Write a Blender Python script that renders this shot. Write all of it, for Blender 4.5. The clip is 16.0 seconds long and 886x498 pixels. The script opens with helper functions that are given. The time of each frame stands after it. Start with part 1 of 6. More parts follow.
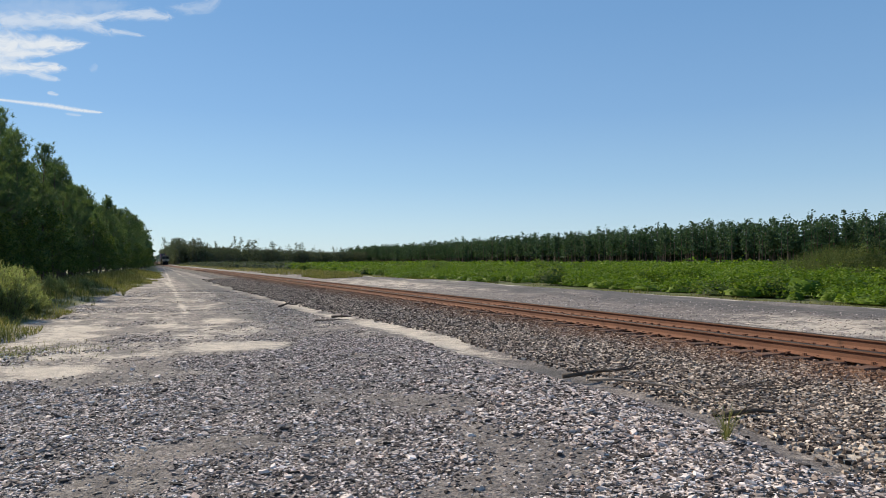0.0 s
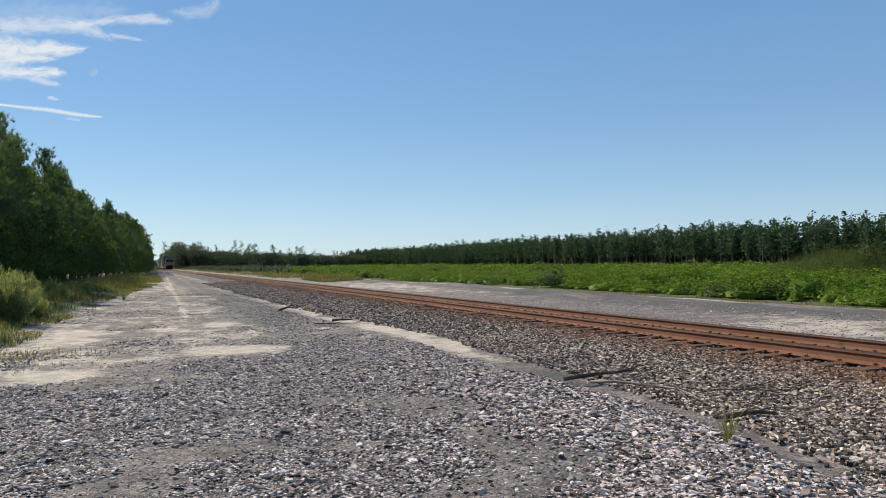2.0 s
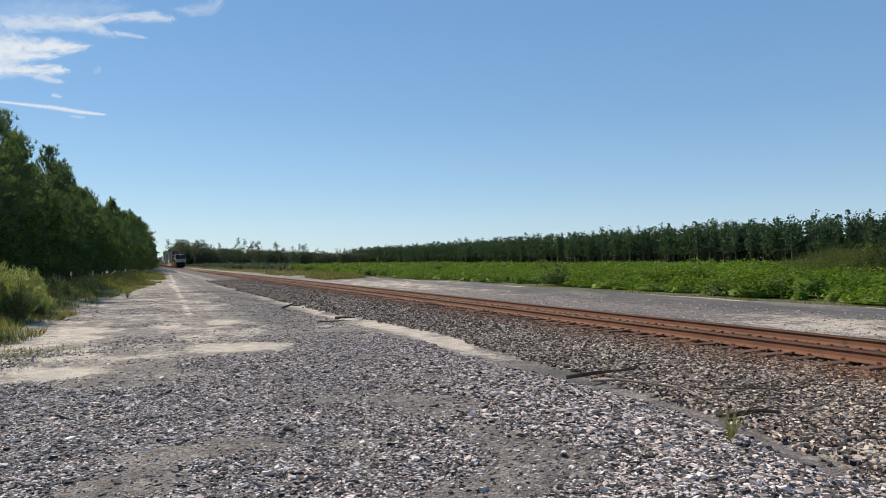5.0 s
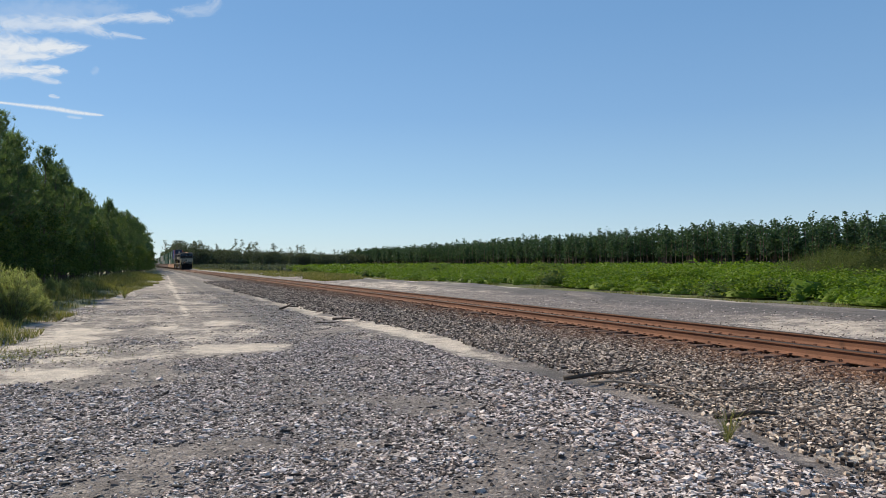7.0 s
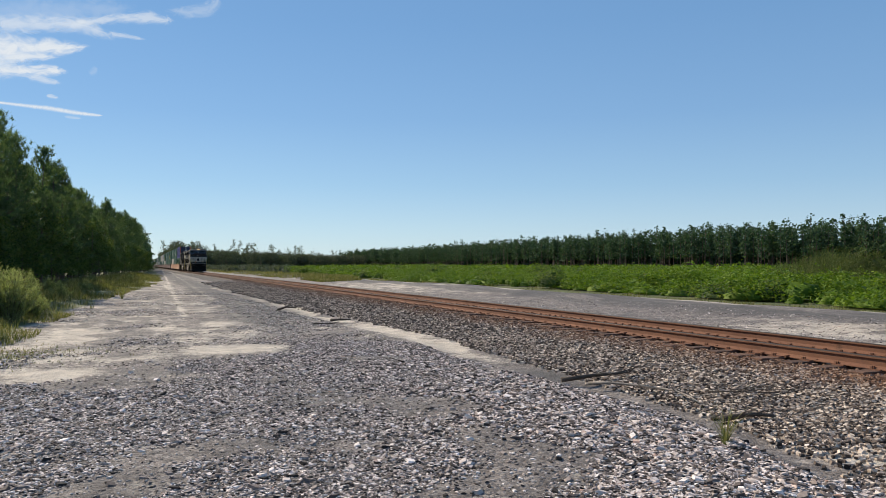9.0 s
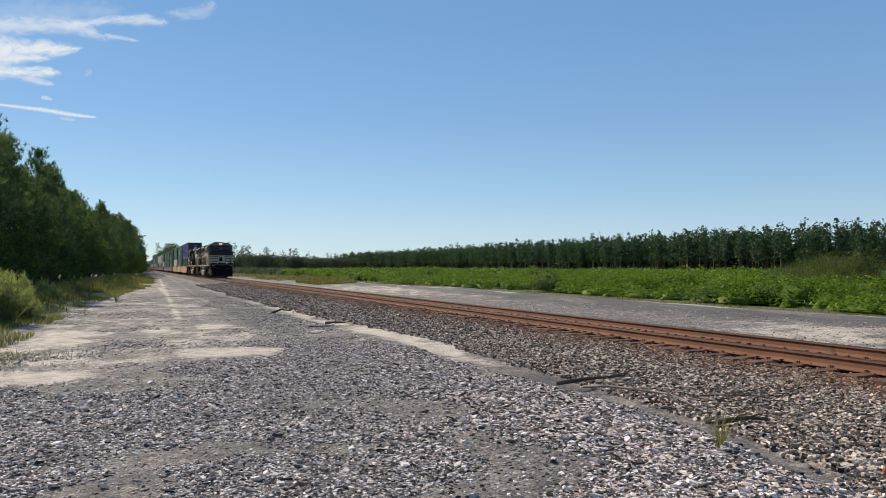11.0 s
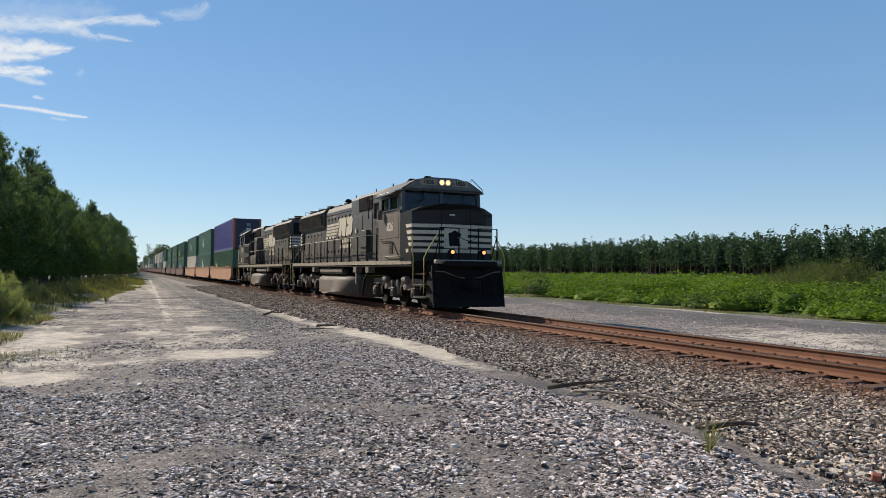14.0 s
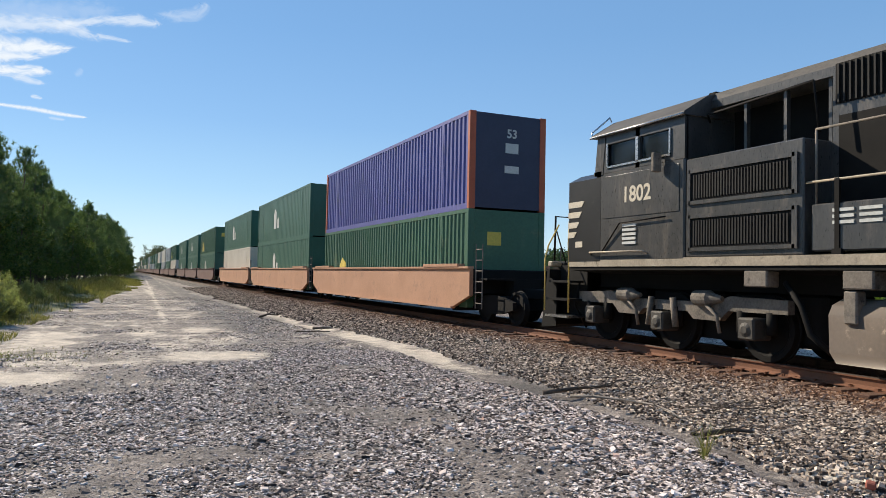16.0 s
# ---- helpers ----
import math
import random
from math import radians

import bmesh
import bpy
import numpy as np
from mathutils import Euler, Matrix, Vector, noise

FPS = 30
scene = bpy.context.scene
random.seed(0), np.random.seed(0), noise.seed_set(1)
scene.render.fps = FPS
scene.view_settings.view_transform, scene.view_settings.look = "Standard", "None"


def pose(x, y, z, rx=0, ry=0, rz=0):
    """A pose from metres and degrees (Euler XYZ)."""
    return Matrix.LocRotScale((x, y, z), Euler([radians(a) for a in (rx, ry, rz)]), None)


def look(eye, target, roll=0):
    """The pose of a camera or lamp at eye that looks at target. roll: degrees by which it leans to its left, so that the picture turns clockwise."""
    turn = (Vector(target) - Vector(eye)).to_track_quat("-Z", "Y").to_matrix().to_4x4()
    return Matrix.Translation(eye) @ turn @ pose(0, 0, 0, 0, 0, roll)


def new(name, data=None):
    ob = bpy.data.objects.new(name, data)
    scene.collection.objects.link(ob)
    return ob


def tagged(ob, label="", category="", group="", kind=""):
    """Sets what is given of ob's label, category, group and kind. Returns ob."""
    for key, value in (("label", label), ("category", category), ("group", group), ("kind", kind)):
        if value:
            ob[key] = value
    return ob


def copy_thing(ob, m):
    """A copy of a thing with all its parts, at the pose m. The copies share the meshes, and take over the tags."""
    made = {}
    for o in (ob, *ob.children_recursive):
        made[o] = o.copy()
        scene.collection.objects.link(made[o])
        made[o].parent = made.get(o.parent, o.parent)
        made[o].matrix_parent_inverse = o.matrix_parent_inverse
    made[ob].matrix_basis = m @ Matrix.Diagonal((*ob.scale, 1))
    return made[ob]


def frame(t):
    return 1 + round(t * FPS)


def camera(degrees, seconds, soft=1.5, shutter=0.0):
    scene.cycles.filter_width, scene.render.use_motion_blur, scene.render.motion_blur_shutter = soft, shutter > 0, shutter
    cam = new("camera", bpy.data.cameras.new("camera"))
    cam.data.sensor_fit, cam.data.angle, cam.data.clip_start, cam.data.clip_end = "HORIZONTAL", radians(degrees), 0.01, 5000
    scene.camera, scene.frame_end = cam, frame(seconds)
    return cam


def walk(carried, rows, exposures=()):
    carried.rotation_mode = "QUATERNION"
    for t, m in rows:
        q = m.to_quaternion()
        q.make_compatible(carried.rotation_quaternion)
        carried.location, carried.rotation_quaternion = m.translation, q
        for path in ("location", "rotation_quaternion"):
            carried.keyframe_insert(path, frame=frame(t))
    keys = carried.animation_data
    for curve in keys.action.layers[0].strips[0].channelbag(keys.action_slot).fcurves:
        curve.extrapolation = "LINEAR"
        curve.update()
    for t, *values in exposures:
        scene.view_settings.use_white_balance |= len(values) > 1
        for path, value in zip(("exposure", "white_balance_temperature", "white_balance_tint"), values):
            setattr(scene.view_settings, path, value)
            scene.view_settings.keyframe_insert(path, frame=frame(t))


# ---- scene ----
# ---- camera: held in the hand at one spot beside the track ----
cam = camera(63.376, 16.0, soft=0.75)
EYE = (0.0, 0.0, 1.70)
TURNS = [
    (0.0, 91.049, 0.048, -22.705), (0.5, 91.016, -0.044, -22.653), (1.0, 91.111, 0.159, -22.616),
    (1.5, 91.219, 0.302, -22.657), (2.0, 91.275, 0.298, -22.670), (2.5, 91.121, 0.102, -22.630),
    (3.0, 90.974, -0.055, -22.588), (3.5, 91.049, 0.153, -22.432), (4.0, 91.151, 0.280, -22.369),
    (6.5, 91.054, 0.026, -22.566), (7.0, 91.212, 0.136, -22.622), (7.5, 91.160, 0.037, -22.571),
    (8.0, 91.113, -0.146, -22.581), (8.5, 91.182, -0.025, -22.673), (9.0, 91.319, -0.028, -22.776),
    (11.5, 91.600, -0.268, -23.290), (12.0, 91.627, -0.426, -23.446), (12.5, 91.529, -0.682, -23.575),
    (13.0, 91.514, -0.855, -23.820), (13.5, 91.747, -0.778, -23.909), (14.0, 91.844, -0.611, -23.799),
    (14.5, 91.699, -0.869, -24.027), (15.0, 91.536, -0.962, -24.224), (15.5, 91.819, -1.106, -24.083),
    (16.0, 92.155, -1.197, -24.054)]
walk(cam, [(t, pose(*EYE, rx, ry, rz)) for t, rx, ry, rz in TURNS], exposures=[(0.0, 0.26), (9.0, 0.26), (13.0, 0.26), (14.1, 0.28), (15.0, 0.45), (16.0, 0.48)])

# ---- daylight ----
SUN = Vector((-0.46, 1.0, 0.71)).normalized()
world = bpy.data.worlds.new("sky")
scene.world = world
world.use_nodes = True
wn, wl = world.node_tree.nodes, world.node_tree.links
sky = wn.new("ShaderNodeTexSky")
sky.sky_type, sky.sun_disc = "NISHITA", False
sky.sun_elevation = math.asin(SUN.z)
sky.sun_rotation = math.atan2(SUN.x, SUN.y)
sky.air_density, sky.dust_density, sky.ozone_density = 1.0, 0.02, 1.6
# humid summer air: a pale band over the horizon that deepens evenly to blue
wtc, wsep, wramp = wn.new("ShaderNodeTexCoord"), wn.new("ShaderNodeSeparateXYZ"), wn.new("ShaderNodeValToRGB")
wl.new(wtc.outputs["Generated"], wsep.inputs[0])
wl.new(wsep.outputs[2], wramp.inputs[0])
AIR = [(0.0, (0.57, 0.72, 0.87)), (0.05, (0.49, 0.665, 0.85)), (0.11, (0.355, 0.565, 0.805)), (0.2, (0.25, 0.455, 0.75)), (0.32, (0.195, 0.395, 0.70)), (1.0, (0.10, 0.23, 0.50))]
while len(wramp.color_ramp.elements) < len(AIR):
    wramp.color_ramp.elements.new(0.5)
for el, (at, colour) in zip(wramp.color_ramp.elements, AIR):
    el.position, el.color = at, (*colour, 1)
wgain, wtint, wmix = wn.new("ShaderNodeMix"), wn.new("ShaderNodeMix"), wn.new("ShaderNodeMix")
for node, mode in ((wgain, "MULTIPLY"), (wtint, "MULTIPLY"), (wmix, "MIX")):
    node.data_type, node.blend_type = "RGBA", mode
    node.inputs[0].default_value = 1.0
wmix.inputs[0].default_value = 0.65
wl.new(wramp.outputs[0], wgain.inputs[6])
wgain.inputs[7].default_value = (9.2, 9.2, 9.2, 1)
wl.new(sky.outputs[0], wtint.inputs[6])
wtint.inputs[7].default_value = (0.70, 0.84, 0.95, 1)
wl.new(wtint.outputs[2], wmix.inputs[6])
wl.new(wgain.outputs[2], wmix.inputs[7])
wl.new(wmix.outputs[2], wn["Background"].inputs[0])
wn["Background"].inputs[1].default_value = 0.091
sun_data = bpy.data.lights.new("sun", "SUN")
sun_data.energy, sun_data.angle, sun_data.color = 5.0, radians(0.53), (1.0, 0.885, 0.72)
sun = new("sun", sun_data)
sun.matrix_world = look(SUN * 200, (0, 0, 0))

# ---- plan ----
TRACK_X, RAIL_Z = 10.444, 0.41
SPEED, FRONT_END = 25.57, -30.36      # metres a second; the leading coupler at 16 s


# ---- materials ----
def nodes_of(name):
    m = bpy.data.materials.new(name)
    m.use_nodes = True
    nt = m.node_tree
    return m, nt, nt.nodes["Principled BSDF"]


def noise_node(nt, scale, detail=5.0, rough=0.6, coord="Object", stretch=None):
    tc = nt.nodes.new("ShaderNodeTexCoord")
    n = nt.nodes.new("ShaderNodeTexNoise")
    n.inputs["Scale"].default_value, n.inputs["Detail"].default_value, n.inputs["Roughness"].default_value = scale, detail, rough
    if stretch:
        mp = nt.nodes.new("ShaderNodeMapping")
        mp.inputs["Scale"].default_value = stretch
        nt.links.new(tc.outputs[coord], mp.inputs[0])
        nt.links.new(mp.outputs[0], n.inputs["Vector"])
    else:
        nt.links.new(tc.outputs[coord], n.inputs["Vector"])
    return n.outputs["Fac"]


def ramp(nt, fac, stops):
    r = nt.nodes.new("ShaderNodeValToRGB")
    e = r.color_ramp.elements
    while len(e) < len(stops):
        e.new(0.5)
    for el, (at, c) in zip(e, stops):
        el.position, el.color = at, (*c, 1) if len(c) == 3 else c
    nt.links.new(fac, r.inputs[0])
    return r.outputs[0]


def mix(nt, fac, a, b, mode="MIX"):
    n = nt.nodes.new("ShaderNodeMix")
    n.data_type, n.blend_type = "RGBA", mode
    for socket, value in ((n.inputs[0], fac), (n.inputs[6], a), (n.inputs[7], b)):
        if isinstance(value, bpy.types.NodeSocket):
            nt.links.new(value, socket)
        elif isinstance(value, (int, float)):
            socket.default_value = value
        else:
            socket.default_value = (*value, 1)
    return n.outputs[2]


def maths(nt, op, a, b=0.0, c=None):
    n = nt.nodes.new("ShaderNodeMath")
    n.operation = op
    for socket, value in zip(n.inputs, (a, b) if c is None else (a, b, c)):
        if isinstance(value, bpy.types.NodeSocket):
            nt.links.new(value, socket)
        else:
            socket.default_value = value
    return n.outputs[0]


def smooth(nt, x, lo, hi):
    n = nt.nodes.new("ShaderNodeMapRange")
    n.interpolation_type = "SMOOTHSTEP"
    nt.links.new(x, n.inputs[0])
    n.inputs[1].default_value, n.inputs[2].default_value = lo, hi
    return n.outputs[0]


def bump(nt, bsdf, height, strength, distance=0.01):
    b = nt.nodes.new("ShaderNodeBump")
    b.inputs["Strength"].default_value, b.inputs["Distance"].default_value = strength, distance
    nt.links.new(height, b.inputs["Height"])
    nt.links.new(b.outputs[0], bsdf.inputs["Normal"])


def surface(name, dark, light, scale=1.5, fine=25.0, rough=0.7, metal=0.0, relief=0.2, depth=0.005, dirt=None, dirt_at=(0.55, 0.75), stretch=None, vary=0.0, gloss=0.5, dust=0.0):
    """Paint, wood or stone: two scales of grain, patches of dirt, fine relief; vary: how far pieces differ; dust: a film that shows at a slant."""
    m, nt, p = nodes_of(name)
    big, small = noise_node(nt, scale, stretch=stretch), noise_node(nt, fine, 4.0, stretch=stretch)
    c = ramp(nt, big, [(0.3, dark), (0.7, light)])
    c = mix(nt, 0.35, c, ramp(nt, small, [(0.3, [v * 0.7 for v in dark]), (0.7, [min(1, v * 1.15) for v in light])]))
    if dirt:
        c = mix(nt, smooth(nt, noise_node(nt, scale * 2.3, 8.0, 0.7, stretch=stretch), *dirt_at), c, dirt)
    if vary:
        oi = nt.nodes.new("ShaderNodeObjectInfo")
        c = mix(nt, 1.0, c, ramp(nt, oi.outputs["Random"], [(0.0, (1 - vary,) * 3), (1.0, (1 + vary * 0.3,) * 3)]), "MULTIPLY")
    nt.links.new(c, p.inputs["Base Color"])
    p.inputs["Roughness"].default_value, p.inputs["Metallic"].default_value = rough, metal
    nt.links.new(ramp(nt, small, [(0.2, (max(0.05, rough - 0.12),) * 3), (0.8, (min(1, rough + 0.1),) * 3)]), p.inputs["Roughness"])
    p.inputs["Specular IOR Level"].default_value = gloss
    p.inputs["Sheen Weight"].default_value, p.inputs["Sheen Roughness"].default_value, p.inputs["Sheen Tint"].default_value = dust, 0.45, (1.0, 0.92, 0.84, 1)
    bump(nt, p, small, relief, depth)
    return m


def islands(name, stops, rough=0.85, grain=40.0, translucent=0.0, rust=None):
    """Many small pieces in one mesh, each with a tone of its own."""
    m, nt, p = nodes_of(name)
    g = nt.nodes.new("ShaderNodeNewGeometry")
    c = ramp(nt, g.outputs["Random Per Island"], stops)
    c = mix(nt, 1.0, c, ramp(nt, noise_node(nt, grain, 3.0), [(0.25, (0.72,) * 3), (0.75, (1.15,) * 3)]), "MULTIPLY")
    if rust:
        tc, sep = nt.nodes.new("ShaderNodeTexCoord"), nt.nodes.new("ShaderNodeSeparateXYZ")
        nt.links.new(tc.outputs["Object"], sep.inputs[0])
        wob = maths(nt, "MULTIPLY_ADD", noise_node(nt, 0.8, 4.0), 1.6, -0.8)
        d = maths(nt, "ABSOLUTE", maths(nt, "SUBTRACT", sep.outputs[0], TRACK_X))
        near = smooth(nt, maths(nt, "ADD", d, wob), 2.6, 0.9)
        c = mix(nt, maths(nt, "MULTIPLY", near, 0.75), c, rust)
    nt.links.new(c, p.inputs["Base Color"])
    p.inputs["Roughness"].default_value, p.inputs["Specular IOR Level"].default_value = rough, 0.15
    if translucent:
        t, mx = nt.nodes.new("ShaderNodeBsdfTranslucent"), nt.nodes.new("ShaderNodeMixShader")
        nt.links.new(mix(nt, 1.0, c, (1.3, 1.4, 0.7), "MULTIPLY"), t.inputs[0])
        mx.inputs[0].default_value = translucent
        nt.links.new(p.outputs[0], mx.inputs[1])
        nt.links.new(t.outputs[0], mx.inputs[2])
        nt.links.new(mx.outputs[0], nt.nodes["Material Output"].inputs[0])
    return m


def glow(name, colour, strength):
    m, nt, p = nodes_of(name)
    p.inputs["Base Color"].default_value = (*colour, 1)
    p.inputs["Emission Color"].default_value = (*colour, 1)
    p.inputs["Emission Strength"].default_value = strength
    return m


BLACK = surface("black_loco_paint", (0.020, 0.0198, 0.0196), (0.060, 0.0585, 0.057), 1.1, 30, 0.34, relief=0.06, dirt=(0.155, 0.13, 0.105), dirt_at=(0.49, 0.86), gloss=0.6, dust=0.13, stretch=(1.4, 1.4, 0.4))
# Darker copy of the black paint: the nose front's shade is put in.
NOSE_SHADED_BLACK = surface("shaded_black_nose_paint", (0.012, 0.012, 0.012), (0.028, 0.027, 0.026), 0.9, 30, 0.4, relief=0.06, dirt=(0.06, 0.052, 0.044), dirt_at=(0.55, 0.9), gloss=0.35)
DUSTED = surface("dust_greyed_black_paint", (0.018, 0.0174, 0.017), (0.058, 0.055, 0.052), 1.1, 30, 0.36, relief=0.06, dirt=(0.165, 0.142, 0.12), dirt_at=(0.47, 0.84), gloss=0.6, dust=0.14, stretch=(1.3, 1.3, 0.35))
ROOF_DUST = surface("dusty_roof_paint", (0.045, 0.041, 0.036), (0.13, 0.115, 0.097), 1.2, 30, 0.7, relief=0.1, dirt=(0.03, 0.028, 0.026), dirt_at=(0.5, 0.75), gloss=0.3, stretch=(1.0, 0.5, 1.0))
PANEL = surface("dusty_grey_panel", (0.09, 0.085, 0.08), (0.19, 0.18, 0.17), 3, 30, 0.6, relief=0.06, dirt=(0.06, 0.055, 0.05))
BROWNED = surface("dust_browned_black_paint", (0.045, 0.037, 0.029), (0.11, 0.087, 0.065), 0.7, 30, 0.45, relief=0.06, dirt=(0.16, 0.12, 0.085), dirt_at=(0.46, 0.8), gloss=0.4, dust=0.2, stretch=(1.2, 1.2, 0.5))
GRILLE = surface("dark_grille_steel", (0.012, 0.012, 0.012), (0.030, 0.028, 0.026), 2, 30, 0.7, gloss=0.2)
# Near black: shade under and between parts is put into this colour.
NEAR_BLACK = surface("near_black_steel", (0.006, 0.006, 0.006), (0.015, 0.0135, 0.012), 2, 30, 0.8, relief=0.3, gloss=0.15)
DUSTY = surface("dusty_grey_running_gear", (0.05, 0.043, 0.036), (0.25, 0.21, 0.168), 3, 25, 0.85, relief=0.4, dirt=(0.02, 0.018, 0.016))
TANK = surface("dusty_brown_tank_paint", (0.056, 0.043, 0.033), (0.118, 0.092, 0.072), 0.8, 20, 0.66, relief=0.1, dirt=(0.34, 0.27, 0.205), dirt_at=(0.60, 0.70), gloss=0.25, dust=0.22)
CREAM = surface("worn_cream_lettering", (0.50, 0.43, 0.32), (0.64, 0.56, 0.43), 3, 30, 0.65, relief=0.05, dirt=(0.16, 0.135, 0.10), dirt_at=(0.55, 0.75))
PALE = surface("pale_grey_lettering", (0.45, 0.45, 0.42), (0.6, 0.6, 0.56), 3, 30, 0.6, relief=0.05)
SILL = surface("cream_sill_stripe", (0.19, 0.158, 0.115), (0.42, 0.35, 0.255), 2, 30, 0.65, relief=0.08, dirt=(0.05, 0.04, 0.03))
DARK_GEAR = surface("dark_gear_steel", (0.015, 0.013, 0.011), (0.07, 0.06, 0.048), 4, 30, 0.7, relief=0.4)
GOLD = surface("yellow_handrail_paint", (0.46, 0.33, 0.07), (0.60, 0.44, 0.12), 4, 40, 0.6)
CHROME = surface("bright_worn_steel", (0.4, 0.4, 0.4), (0.6, 0.6, 0.6), 4, 40, 0.3, metal=1.0)
RUST = surface("rusty_rail_steel", (0.12, 0.048, 0.025), (0.23, 0.10, 0.052), 1.2, 40, 0.9, relief=0.3, dirt=(0.09, 0.04, 0.02))
RAILTOP = surface("polished_rail_head", (0.022, 0.013, 0.010), (0.05, 0.03, 0.022), 2, 60, 0.6, relief=0.05, gloss=0.12)
TIE = surface("weathered_tie_wood", (0.07, 0.034, 0.021), (0.19, 0.095, 0.055), 3, 30, 0.9, relief=0.6, depth=0.01, stretch=(1, 8, 8), vary=0.4)
BARK = surface("pine_bark", (0.06, 0.042, 0.03), (0.16, 0.115, 0.085), 3, 22, 0.95, relief=0.8, depth=0.02, stretch=(1, 1, 0.3))
DEADWOOD = surface("weathered_dead_wood", (0.018, 0.013, 0.010), (0.13, 0.10, 0.075), 3, 30, 0.9, relief=0.6, stretch=(1, 1, 3))
GREYWOOD = surface("bleached_dead_wood", (0.12, 0.10, 0.08), (0.36, 0.31, 0.26), 3, 30, 0.9, relief=0.6, stretch=(1, 1, 3))
# Tone spread widened: lit tops and dark gaps are put into the stones.
GRAVEL = islands("grey_gravel", [(0.0, (0.024, 0.021, 0.019)), (0.28, (0.125, 0.100, 0.087)), (0.57, (0.42, 0.342, 0.297)), (0.82, (0.81, 0.685, 0.605)), (0.97, (0.97, 0.86, 0.79)), (1.0, (0.46, 0.27, 0.19))])
BALLAST = islands("crushed_ballast_stone", [(0.0, (0.022, 0.016, 0.013)), (0.36, (0.125, 0.095, 0.075)), (0.70, (0.40, 0.315, 0.245)), (1.0, (0.86, 0.71, 0.57))], rust=(0.21, 0.10, 0.052))
NEEDLES = islands("pine_needles", [(0.0, (0.055, 0.10, 0.055)), (0.5, (0.10, 0.16, 0.082)), (1.0, (0.20, 0.235, 0.115))], 0.6, 8.0, 0.45)
LEAVES = islands("broad_leaves", [(0.0, (0.035, 0.065, 0.018)), (0.5, (0.08, 0.125, 0.036)), (1.0, (0.18, 0.19, 0.06))], 0.6, 6.0, 0.46)
SAGE = islands("grey_green_shrub_leaves", [(0.0, (0.15, 0.18, 0.08)), (0.5, (0.27, 0.30, 0.14)), (1.0, (0.42, 0.42, 0.22))], 0.7, 6.0, 0.45)
FAR_NEEDLES = islands("far_pine_needles", [(0.0, (0.034, 0.066, 0.040)), (0.6, (0.062, 0.108, 0.060)), (1.0, (0.10, 0.145, 0.078))], 0.7, 1.0, 0.28)
VINE = islands("bright_vine_leaves", [(0.0, (0.075, 0.135, 0.012)), (0.5, (0.125, 0.20, 0.018)), (1.0, (0.19, 0.255, 0.032))], 0.65, 0.5, 0.30)
WEEDS = islands("tall_green_weed_blades", [(0.0, (0.06, 0.085, 0.03)), (0.6, (0.11, 0.14, 0.05)), (1.0, (0.20, 0.20, 0.09))], 0.8, 5.0, 0.35)
# Grey-green leaves, paled so that the distance haze is in their colour.
HAZY = islands("haze_greyed_far_foliage", [(0.0, (0.060, 0.076, 0.058)), (0.6, (0.088, 0.106, 0.078)), (1.0, (0.13, 0.14, 0.10))], 0.8, 1.0, 0.32)
STRAW = islands("green_and_straw_grass", [(0.0, (0.085, 0.105, 0.032)), (0.5, (0.17, 0.165, 0.062)), (1.0, (0.33, 0.27, 0.14))], 0.85, 5.0, 0.32)
GLASS, gnt, gp = nodes_of("dark_cab_glass")
gp.inputs["Base Color"].default_value, gp.inputs["Roughness"].default_value = (0.02, 0.025, 0.03, 1), 0.06
gp.inputs["Alpha"].default_value = 0.8
HEADLIGHT, AMBER = glow("lit_headlamp", (1.0, 0.50, 0.22), 1.5), glow("lit_ditch_lamp", (1.0, 0.42, 0.15), 1.15)


# ---- mesh helpers ----
def part(name, bm, material, parent=None, label=""):
    """Links a bmesh as one mesh object, under a thing or a part if one is given."""
    me = bpy.data.meshes.new(name)
    bm.to_mesh(me)
    bm.free()
    me.materials.append(material)
    ob = new(name, me)
    ob.parent = parent
    if label:
        ob["label"] = label
    return ob


def box(bm, x0, x1, y0, y1, z0, z1, bevel=0.0):
    vs = [bm.verts.new((x, y, z)) for x in (x0, x1) for y in (y0, y1) for z in (z0, z1)]
    fs = [bm.faces.new([vs[i] for i in f]) for f in ((0, 1, 3, 2), (4, 6, 7, 5), (0, 4, 5, 1), (2, 3, 7, 6), (0, 2, 6, 4), (1, 5, 7, 3))]
    if bevel:
        edges = list({e for f in fs for e in f.edges})
        bmesh.ops.bevel(bm, geom=edges, offset=bevel, segments=1, affect="EDGES")
    return bm


def prism(bm, outline, axis, a, b):
    """A prism: the outline in the two other axes (in x, y, z order), from a to b along the axis."""
    def at(p, v):
        q = list(p)
        q.insert("xyz".index(axis), v)
        return q
    lo, hi = [bm.verts.new(at(p, a)) for p in outline], [bm.verts.new(at(p, b)) for p in outline]
    n = len(outline)
    fs = [bm.faces.new(lo), bm.faces.new(hi[::-1])]
    for i in range(n):
        fs.append(bm.faces.new((lo[i], hi[i], hi[(i + 1) % n], lo[(i + 1) % n])))
    bmesh.ops.recalc_face_normals(bm, faces=fs)
    return bm


